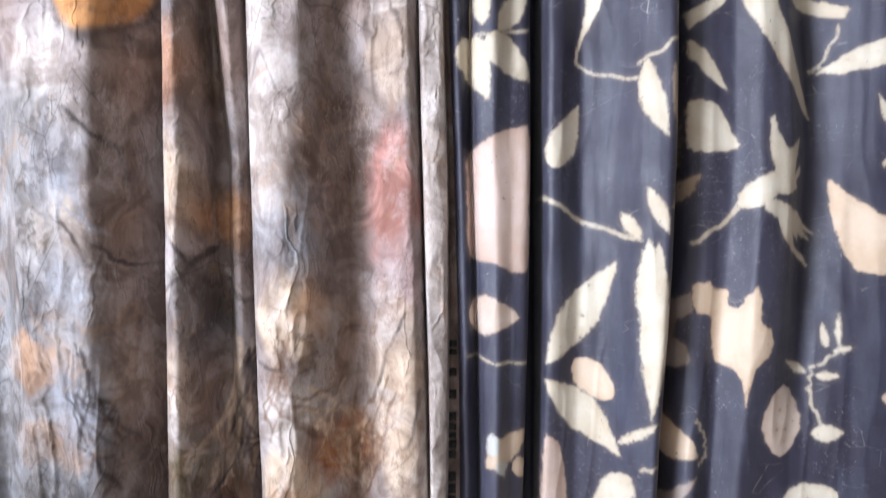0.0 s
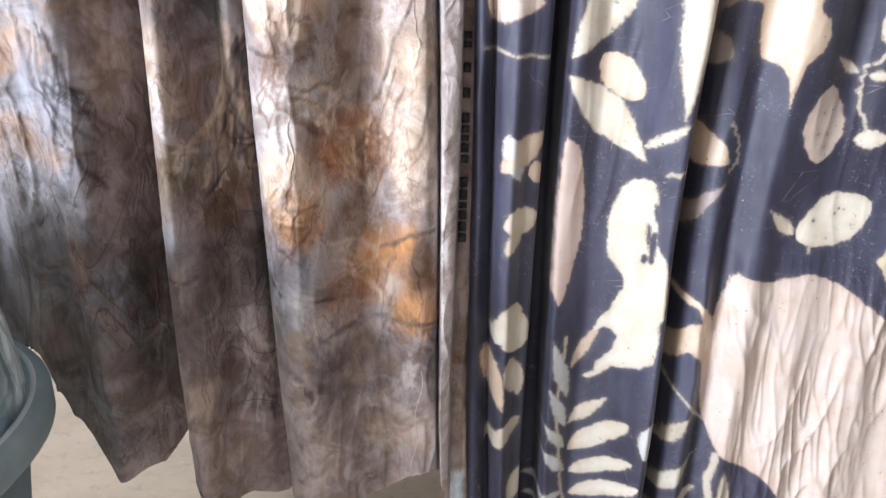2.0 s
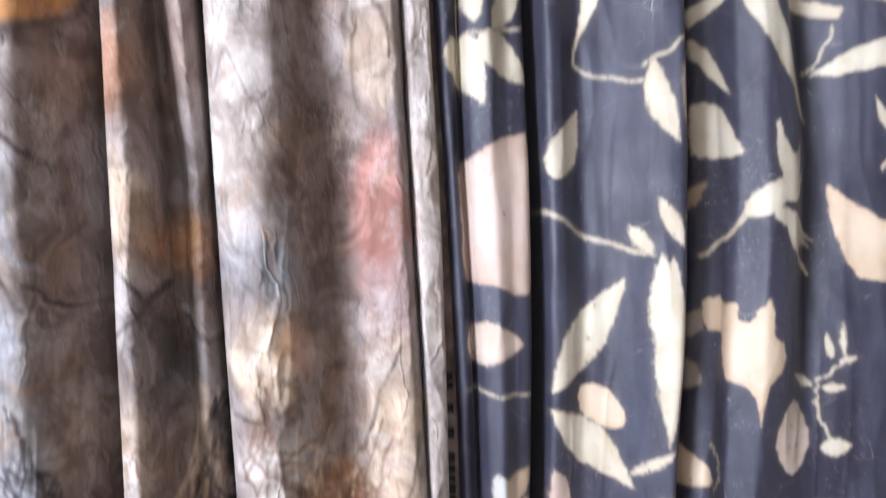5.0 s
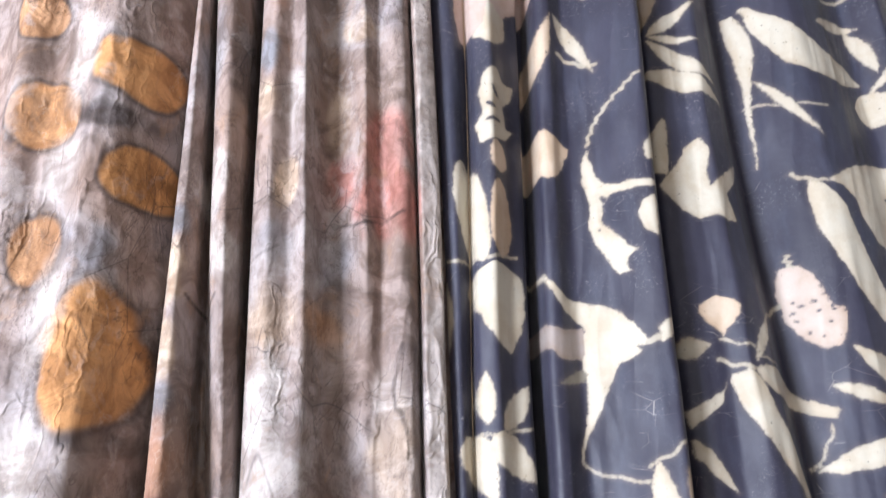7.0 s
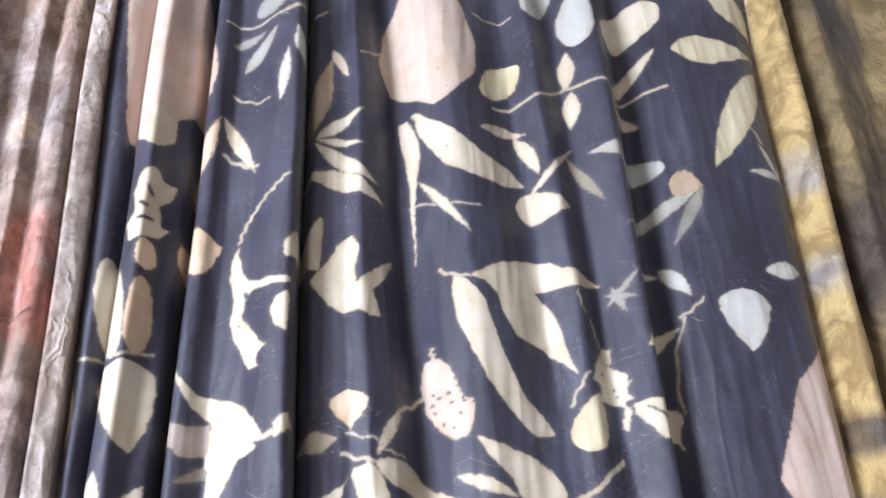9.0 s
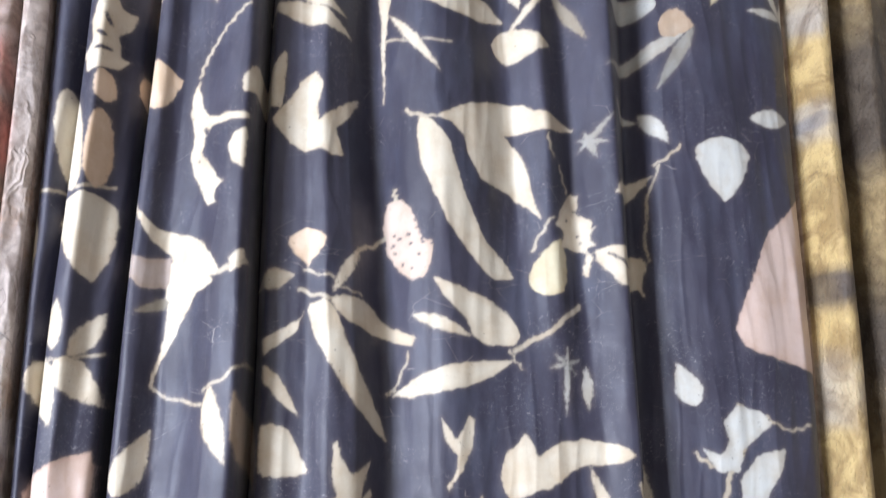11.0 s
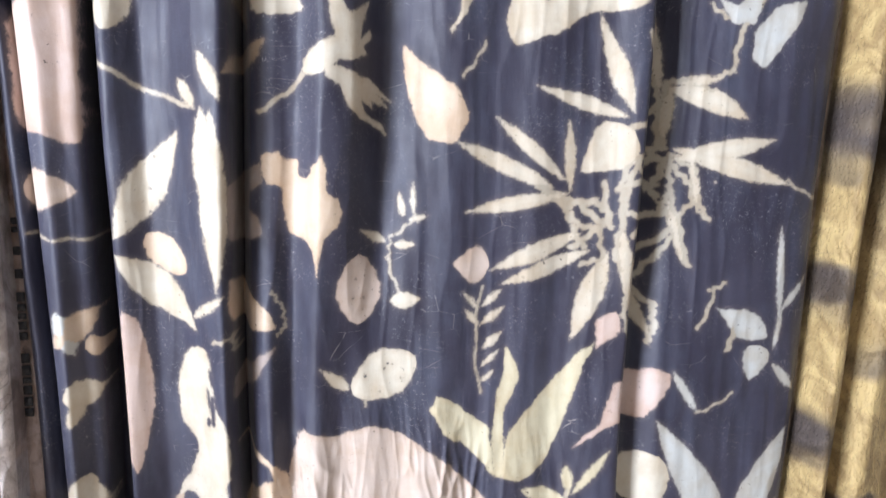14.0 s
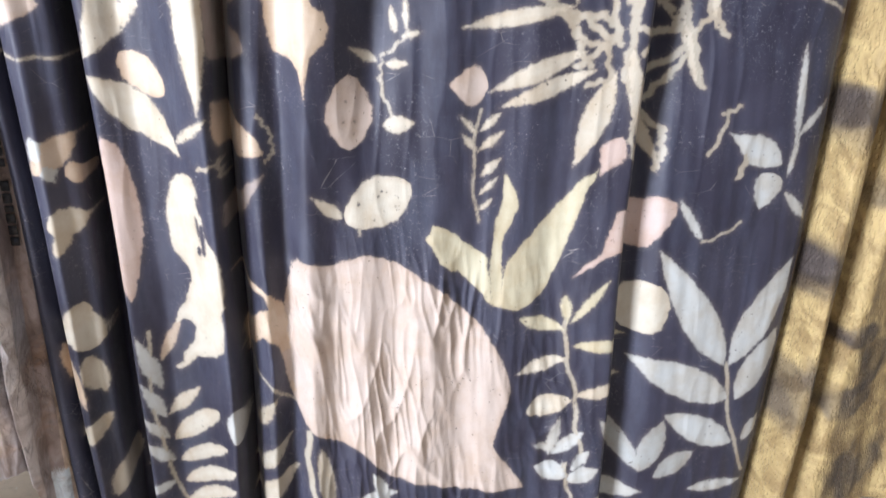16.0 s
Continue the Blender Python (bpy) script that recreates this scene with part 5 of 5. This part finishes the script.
blot(-0.020, 1.870, 0.020, 0.040, "slate", .5, .5)
blot(-0.090, 1.690, 0.014, 0.050, "tan", .5, .5)
blot(-0.098, 1.382, 0.020, 0.026, "orange", .6, .5)
blot(-0.095, 1.480, 0.028, 0.040, "slate", .6, .5)
blot(-0.060, 1.430, 0.022, 0.060, "taupe", .8, .5)
blot(-0.016, 1.281, 0.020, 0.050, "ash", .7, .4)
blot(-0.005, 1.430, 0.022, 0.060, "taupe", .7, .5)
blot(-0.060, 1.290, 0.024, 0.050, "taupe", .7, .5)
blot(-0.433, 1.200, 0.036, 0.067, "ash", .9, .4)
blot(-0.475, 1.112, 0.035, 0.042, "ash", .4, .4)
blot(-0.388, 1.057, 0.035, 0.084, "slate", .5, .4)
blot(-0.382, 0.852, 0.037, 0.120, "ash", .8, .4)
blot(-0.420, 1.000, 0.039, 0.042, "tan", .8, .5)
blot(-0.478, 0.986, 0.028, 0.049, "rust", .5, .5)
blot(-0.481, 0.894, 0.042, 0.035, "dark", .7, .5)
blot(-0.465, 0.835, 0.044, 0.036, "orange", .9, .15)
blot(-0.454, 0.731, 0.046, 0.028, "orange", .9, .15)
blot(-0.409, 0.702, 0.035, 0.035, "slate", .6, .4)
blot(-0.351, 0.971, 0.028, 0.154, "taupe", .7, .4)
blot(-0.397, 0.771, 0.028, 0.056, "slate", .6, .4)
blot(-0.285, 1.202, 0.022, 0.049, "rust", .6, .5)
blot(-0.271, 1.050, 0.021, 0.056, "tan", .9, .5)
blot(-0.273, 0.938, 0.021, 0.028, "ash", .7, .5)
blot(-0.269, 0.811, 0.022, 0.056, "tan", .6, .5)
blot(-0.269, 0.697, 0.024, 0.042, "olive", .6, .5)
blot(-0.221, 1.019, 0.035, 0.032, "orange", .8, .5)
blot(-0.250, 0.889, 0.040, 0.056, "dark", .7, .5)
blot(-0.221, 0.790, 0.035, 0.056, "umber", .8, .5)
blot(-0.159, 1.157, 0.036, 0.144, "ash", 1, .4)
blot(-0.137, 0.994, 0.040, 0.048, "slate", .8, .5)
blot(-0.133, 0.891, 0.031, 0.052, "tan", 1, .35)
blot(-0.102, 0.908, 0.021, 0.035, "orange", .5, .5)
blot(-0.127, 0.787, 0.032, 0.035, "ash", .9, .5)
blot(-0.127, 0.697, 0.035, 0.042, "tan", 1, .35)
blot(-0.079, 1.135, 0.042, 0.126, "umber", .6, .4)
blot(-0.065, 0.950, 0.028, 0.063, "taupe", .7, .4)
blot(-0.002, 1.058, 0.035, 0.070, "rose", .8, .4)
blot(-0.009, 1.219, 0.028, 0.056, "tan", .6, .5)
blot(-0.001, 0.952, 0.037, 0.064, "rose", .35, .4)
blot(-0.001, 0.839, 0.031, 0.077, "tan", .9, .5)
blot(-0.001, 0.724, 0.031, 0.042, "tan", .8, .5)
blot(-0.071, 0.846, 0.032, 0.049, "umber", .6, .5)
blot(-0.070, 0.720, 0.046, 0.042, "rust", .9, .5)
blot(0.048, 1.009, 0.017, 0.231, "ash", .9, .35)
blot(-0.129, 0.697, 0.026, 0.054, "tan", 1, .35)
blot(-0.074, 0.727, 0.030, 0.042, "rust", .9, .5)
blot(-0.121, 0.763, 0.031, 0.035, "ash", .7, .5)
blot(-0.056, 0.642, 0.036, 0.030, "umber", .9, .5)
blot(-0.006, 0.579, 0.049, 0.049, "orange", 1, .5)
blot(0.015, 0.516, 0.035, 0.028, "orange", .9, .35)
blot(0.024, 0.585, 0.018, 0.042, "dark", .8, .5)
blot(-0.064, 0.549, 0.035, 0.035, "rust", .6, .5)
blot(-0.129, 0.565, 0.032, 0.049, "slate", .9, .5)
blot(-0.109, 0.447, 0.042, 0.042, "slate", .7, .5)
blot(-0.092, 0.388, 0.024, 0.042, "dark", .9, .35)
blot(-0.044, 0.439, 0.042, 0.028, "umber", .6, .5)
blot(0.015, 0.450, 0.031, 0.021, "dark", .6, .35)
blot(-0.006, 0.350, 0.046, 0.032, "tan", .9, .35)
blot(-0.014, 0.277, 0.056, 0.032, "taupe", .7, .4)
blot(-0.126, 0.362, 0.028, 0.049, "ash", .7, .5)
blot(-0.216, 0.252, 0.056, 0.040, "taupe", .8, .4)
blot(-0.224, 0.399, 0.035, 0.077, "dark", .5, .4)
blot(-0.263, 0.599, 0.024, 0.030, "slate", .8, .5)
blot(-0.262, 0.519, 0.025, 0.042, "dark", .5, .4)
blot(-0.262, 0.403, 0.021, 0.042, "tan", .9, .35)
blot(-0.258, 0.709, 0.022, 0.036, "olive", .5, .5)
blot(-0.358, 0.544, 0.026, 0.048, "slate", .8, .5)
blot(-0.371, 0.710, 0.028, 0.060, "slate", .7, .4)
blot(-0.360, 0.458, 0.025, 0.063, "ash", .8, .5)
blot(-0.355, 0.342, 0.032, 0.042, "slate", .8, .5)
blot(-0.411, 0.591, 0.032, 0.063, "dark", .7, .4)
blot(-0.385, 0.583, 0.014, 0.042, "orange", .7, .5)
blot(-0.411, 0.734, 0.028, 0.035, "orange", .8, .35)
blot(-0.412, 0.467, 0.035, 0.056, "umber", .8, .4)
blot(-0.447, 0.478, 0.021, 0.042, "tan", .5, .5)
blot(-0.332, 0.402, 0.028, 0.084, "dark", .6, .4)
blot(-0.219, 0.581, 0.028, 0.042, "taupe", .8, .5)
blot(0.045, 0.684, 0.014, 0.144, "ash", .9, .35)
blot(0.048, 0.427, 0.017, 0.126, "slate", .6, .35)
blot(-0.228, 0.318, 0.042, 0.042, "rose", .25, .4)
blot(0.013, 0.685, 0.026, 0.036, "tan", .7, .5)
blot(-0.000, 0.780, 0.035, 0.063, "tan", .7, .5)
blot(-0.194, 0.217, 0.070, 0.028, "taupe", .6, .4)
# tall soft blots: shade of the fold valleys put into the dye
blot(-0.350, 1.082, 0.024, 0.182, "umber", .5, .6)
blot(-0.244, 1.154, 0.031, 0.154, "umber", .6, .5)
blot(-0.065, 1.084, 0.035, 0.140, "dark", .35, .6)
blot(-0.341, 0.739, 0.028, 0.112, "umber", .5, .6)
blot(-0.048, 0.861, 0.032, 0.112, "umber", .4, .6)
blot(-0.210, 0.669, 0.025, 0.140, "umber", .5, .6)
blot(-0.292, 0.651, 0.028, 0.140, "umber", .5, .6)
# slate dye on the left fold, darkened to tone down its lit face
greyed = (0.8 * np.clip((-0.345 - sheet.x) / 0.03, 0, 1) * np.clip((1.22 - sheet.z) / 0.06, 0, 1) * np.clip(0.75 + 0.5 * ripple(sheet.x, sheet.z, 20, 12, 16), 0.2, 1))[..., None]
sheet.dye[:] = sheet.dye * (1 - greyed) + np.array((0.20, 0.205, 0.21)) * greyed
blot(-0.425, 1.085, 0.030, 0.045, "slate", .8, .4)
blot(-0.395, 0.935, 0.026, 0.050, "slate", .7, .4)
blot(-0.405, 0.800, 0.022, 0.060, "slate", .8, .4)
blot(-0.365, 0.780, 0.018, 0.080, "slate", .7, .4)
blot(-0.450, 0.930, 0.030, 0.030, "dark", .6, .4)
blot(-0.390, 0.640, 0.030, 0.050, "dark", .6, .4)
blot(-0.110, 1.020, 0.020, 0.050, "slate", .7, .4)
blot(-0.120, 0.655, 0.030, 0.030, "orange", .7, .4)
blot(-0.010, 1.060, 0.030, 0.080, "rose", .6, .4)
twig(0.0045, "dark", .9, (-0.405, 1.153), (-0.375, 1.125), (-0.347, 1.104), (-0.338, 1.06))
twig(0.0035, "dark", .8, (-0.443, 1.03), (-0.398, 1.006), (-0.371, 0.958))
twig(0.0035, "dark", .9, (-0.365, 0.985), (-0.340, 0.958), (-0.30, 0.961))
twig(0.0040, "dark", .9, (-0.292, 0.925), (-0.262, 0.945), (-0.24, 0.98))
twig(0.0040, "dark", .8, (-0.286, 1.0), (-0.255, 0.965), (-0.24, 0.93))
twig(0.0045, "ash", .7, (-0.226, 0.95), (-0.205, 0.925), (-0.176, 0.916))
twig(0.0040, "dark", .8, (-0.226, 0.94), (-0.205, 0.915), (-0.176, 0.906))
twig(0.0040, "dark", .8, (-0.168, 0.84), (-0.13, 0.832), (-0.10, 0.852))
twig(0.0035, "dark", .9, (-0.160, 0.585), (-0.123, 0.535), (-0.091, 0.492), (-0.088, 0.43))
twig(0.0032, "dark", .9, (-0.128, 0.545), (-0.105, 0.552), (-0.085, 0.548))
twig(0.0045, "dark", .8, (-0.091, 0.50), (-0.03, 0.512), (0.035, 0.505))
twig(0.0040, "dark", .7, (-0.03, 0.60), (0.005, 0.622), (0.036, 0.628))
twig(0.0035, "dark", .8, (-0.03, 0.79), (-0.012, 0.85), (0.01, 0.90))
twig(0.0035, "dark", .7, (0.0, 0.72), (0.02, 0.74), (0.03, 0.80))
twig(0.0030, "dark", .7, (-0.275, 0.575), (-0.25, 0.57))
twig(0.0035, "dark", .7, (-0.39, 0.80), (-0.36, 0.78), (-0.33, 0.735))
twig(0.0035, "dark", .8, (-0.27, 1.42), (-0.25, 1.40), (-0.235, 1.42))
twig(0.0030, "dark", .7, (-0.20, 1.46), (-0.16, 1.485))
twig(0.0035, "dark", .7, (-0.10, 1.53), (-0.05, 1.525), (0.0, 1.54))
twig(0.0040, "dark", .7, (0.0, 1.36), (-0.012, 1.30), (0.005, 1.25))
twig(0.0030, "dark", .7, (-0.30, 1.225), (-0.28, 1.235))
blot(-0.190, 0.560, 0.030, 0.060, "dark", .7, .4)
blot(-0.225, 0.650, 0.030, 0.040, "umber", .8, .4)
blot(-0.200, 0.420, 0.030, 0.070, "umber", .7, .5)
blot(-0.085, 0.400, 0.018, 0.050, "dark", .8, .4)
blot(-0.060, 0.470, 0.040, 0.020, "dark", .6, .5)
blot(-0.330, 0.560, 0.022, 0.080, "dark", .7, .5)
blot(-0.315, 0.420, 0.024, 0.060, "dark", .7, .5)
blot(-0.370, 0.400, 0.020, 0.050, "slate", .8, .4)
blot(-0.120, 0.520, 0.022, 0.040, "ash", .7, .4)
blot(-0.010, 0.420, 0.030, 0.020, "slate", .7, .4)
roots(-0.11, 0.44, -0.095, 0.33, 12, "dark", 21)
roots(-0.14, 0.56, -0.13, 0.46, 8, "slate", 22)
roots(-0.35, 0.58, -0.34, 0.46, 10, "slate", 23)
roots(-0.21, 0.50, -0.19, 0.36, 12, "ash", 24)
roots(0.01, 0.46, -0.01, 0.38, 8, "ash", 25)
roots(-0.39, 0.86, -0.37, 0.72, 8, "dark", 26)
roots(-0.14, 1.17, -0.11, 1.02, 8, "mauve", 27)
roots(-0.42, 1.16, -0.40, 1.02, 8, "slate", 28)
roots(-0.205, 0.86, -0.215, 0.70, 16, "tan", 3)
roots(-0.19, 0.84, -0.20, 0.70, 12, "dark", 4)
roots(-0.05, 0.68, -0.085, 0.78, 12, "tan", 5)
roots(-0.05, 0.66, -0.03, 0.77, 10, "umber", 6)
roots(-0.02, 0.54, -0.055, 0.61, 10, "tan", 7)
roots(-0.01, 0.53, 0.01, 0.48, 8, "umber", 8)
roots(-0.135, 0.86, -0.125, 0.78, 10, "umber", 9)
roots(-0.13, 0.70, -0.14, 0.63, 8, "umber", 10)
roots(-0.13, 0.45, -0.12, 0.33, 12, "ash", 11)
roots(-0.275, 0.80, -0.262, 0.74, 8, "ash", 12)
# paler towards the hem: brightness of the lower folds put into the dye
foot = (np.clip((0.55 - sheet.z) / 0.2, 0, 1) * np.clip(0.34 + 0.45 * ripple(sheet.x, sheet.z, 26, 20, 15), 0.0, 0.8) * np.clip((sheet.x + 0.42) / 0.1, 0, 1))[..., None]
sheet.dye[:] = sheet.dye * (1 - foot) + np.array((0.60, 0.52, 0.48)) * foot
strip = ((sheet.kk > 34.05) & (sheet.kk < 35.2))[..., None]
sheet.dye[:] = np.where(strip, sheet.dye * 0.35 + np.array(COLOURS["ash"]) * 0.75, sheet.dye)
back = ((sheet.kk > 35.9) & (sheet.kk < 37.2))[..., None]
sheet.dye[:] = np.where(back, np.array(COLOURS["taupe"]) * 1.4, sheet.dye)
edge = ((sheet.kk > 37.0) & (sheet.kk < 37.35))[..., None]
sheet.dye[:] = np.where(edge, np.array(COLOURS["tan"]), sheet.dye)
sheet.dye[:] = np.where((sheet.kk > 37.8)[..., None], np.array(COLOURS["umber"]) * 0.9, sheet.dye)
sheet.dye[:] = np.where(back & (sheet.z < 0.27)[..., None], np.array((0.66, 0.72, 0.75)), sheet.dye)
brown_cloth = sheet.build("cloud_dyed_cloth", BROWN, "creased hanging cloth dyed in clouds of grey, brown and orange")

# illegible printing on the selvage, as plain bars
rng = random.Random(5)
z = 0.60
while z < 0.86:
    bar = bmesh.new()
    tall = rng.uniform(0.007, 0.013)
    x, y = brown.place(np.array([36.45]), np.array([z]))
    box(bar, x[0] - 0.0055, y[0] - 0.006, z, x[0] + 0.0045, y[0] - 0.004, z + tall)
    z += tall + (0.018 if rng.random() < 0.2 else 0.0035)
    part("selvage_mark", bar, MARK, brown_cloth)



def thread(points, radius, material, label):
    """A loose thread that dangles from the cloth."""
    bm = bmesh.new()
    for a, b in zip(points, points[1:]):
        pipe(bm, a, b, radius, 6)
    part("loose_thread", bm, material, brown_cloth, label)


thread([(0.022 - 0.010 * i / 12 + 0.003 * math.sin(i * 0.9), 1.008 + 0.001 * i, 0.455 - 0.012 * i) for i in range(13)], 0.0007, LINT, "pale loose thread")
thread([(-0.276 + 0.002 * math.sin(i), 1.03, 0.25 - 0.011 * i) for i in range(9)], 0.0009, MARK, "dark loose thread")

# the gold brocade cloth
sheet = Cloth(gold, lambda x: 0.07 + 0.01 * np.sin(11 * x), 2.44, 220, 460, lambda x, z: 0.003 * ridge(x, z, 40, 16, 41))
sheet.dye[:] = np.array(COLOURS["straw"])
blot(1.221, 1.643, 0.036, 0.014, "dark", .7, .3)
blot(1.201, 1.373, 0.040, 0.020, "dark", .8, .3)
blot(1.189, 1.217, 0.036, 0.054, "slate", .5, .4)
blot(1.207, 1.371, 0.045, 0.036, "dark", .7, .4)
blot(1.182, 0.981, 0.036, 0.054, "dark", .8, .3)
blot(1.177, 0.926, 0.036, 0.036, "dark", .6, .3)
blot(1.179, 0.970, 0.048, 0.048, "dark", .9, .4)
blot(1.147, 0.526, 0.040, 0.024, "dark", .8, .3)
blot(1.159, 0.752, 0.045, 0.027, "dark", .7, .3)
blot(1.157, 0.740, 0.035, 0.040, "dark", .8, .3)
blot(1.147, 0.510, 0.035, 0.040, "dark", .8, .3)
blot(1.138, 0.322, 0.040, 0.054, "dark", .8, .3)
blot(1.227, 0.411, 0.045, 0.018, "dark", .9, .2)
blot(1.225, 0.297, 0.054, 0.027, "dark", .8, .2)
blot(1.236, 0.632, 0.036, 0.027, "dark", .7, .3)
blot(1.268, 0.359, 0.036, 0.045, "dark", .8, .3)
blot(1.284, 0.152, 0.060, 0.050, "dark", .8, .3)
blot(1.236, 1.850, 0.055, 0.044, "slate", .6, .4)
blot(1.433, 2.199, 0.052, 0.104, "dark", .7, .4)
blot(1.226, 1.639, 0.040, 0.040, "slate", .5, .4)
sheet.dye[:] = np.where((sheet.kk < 2.0)[..., None], np.array(COLOURS["tan"]) * 0.8, sheet.dye)
# dark brown second fold; the shaded gap before it is painted dark too
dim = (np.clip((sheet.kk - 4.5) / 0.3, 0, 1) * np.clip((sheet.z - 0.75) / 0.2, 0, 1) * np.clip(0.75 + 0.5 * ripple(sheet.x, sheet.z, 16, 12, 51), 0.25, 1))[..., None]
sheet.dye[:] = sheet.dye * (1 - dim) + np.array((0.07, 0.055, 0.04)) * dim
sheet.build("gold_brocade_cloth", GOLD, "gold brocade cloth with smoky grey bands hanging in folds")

# ---- the rail that the cloths hang on ----
rail = tagged(new("garment_rail"), "black steel garment rail that carries the hanging cloths", "rail")
part("rod", pipe(bmesh.new(), (-1.15, 1.07, 2.445), (2.0, 1.07, 2.445), 0.014), BLACK_STEEL, rail)
for px in (-1.12, -0.105, 1.97):
    part("post", pipe(bmesh.new(), (px, 1.22 if px == -0.105 else 1.07, 0.0), (px, 1.22 if px == -0.105 else 1.07, 2.45), 0.008), BLACK_STEEL, rail)
part("bracket", pipe(bmesh.new(), (-0.105, 1.07, 2.445), (-0.105, 1.22, 2.445), 0.008), BLACK_STEEL, rail)

# ---- the lined tub ----
tub = tagged(new("plastic_tub"), "round teal-grey plastic tub lined with a cloudy plastic bag", "tub")
C = (-0.60, 0.74, 0.0)
part("body", turned(bmesh.new(), [(0.0, 0.0), (0.19, 0.0), (0.20, 0.012), (0.225, 0.28), (0.245, 0.49), (0.238, 0.49), (0.218, 0.28), (0.19, 0.02), (0.0, 0.018)], 72, C), TUB, tub)
part("rim", turned(bmesh.new(), [(0.238, 0.485), (0.262, 0.482), (0.271, 0.492), (0.270, 0.512), (0.262, 0.520), (0.250, 0.520), (0.240, 0.512), (0.238, 0.485)], 72, C), TUB, tub)
part("lip", turned(bmesh.new(), [(0.250, 0.519), (0.2535, 0.5235), (0.2570, 0.519)], 72, C), RIM, tub, "pale bright lip of the tub")

bag = bmesh.new()
rings, count = [], 96
for j in range(40):
    f = j / 39
    ring = []
    for i in range(count):
        a = 2 * math.pi * i / count
        r = 0.246 * math.sin(math.pi / 2 * (1 - f)) ** 0.8 + 0.0005
        h = 0.515 + 0.17 * math.sin(math.pi / 2 * f)
        p = Vector((r * math.cos(a), r * math.sin(a), h))
        q = noise.noise(p * 9) * 0.030 + abs(noise.noise(p * 17 + Vector((3, 1, 7)))) * 0.026 + noise.noise(p * 40) * 0.006
        ring.append(bag.verts.new((C[0] + p.x * (1 + q * min(1, f * 6)), C[1] + p.y * (1 + q * min(1, f * 6)), h + q * min(1, f * 5) * 1.6)))
    rings.append(ring)
for one, two in zip(rings, rings[1:]):
    for i in range(count):
        k = (i + 1) % count
        bag.faces.new((one[i], one[k], two[k], two[i]))
tagged(part("plastic_bag", bag, BAG), "crumpled cloudy plastic bag bulging out of the tub", "bag")
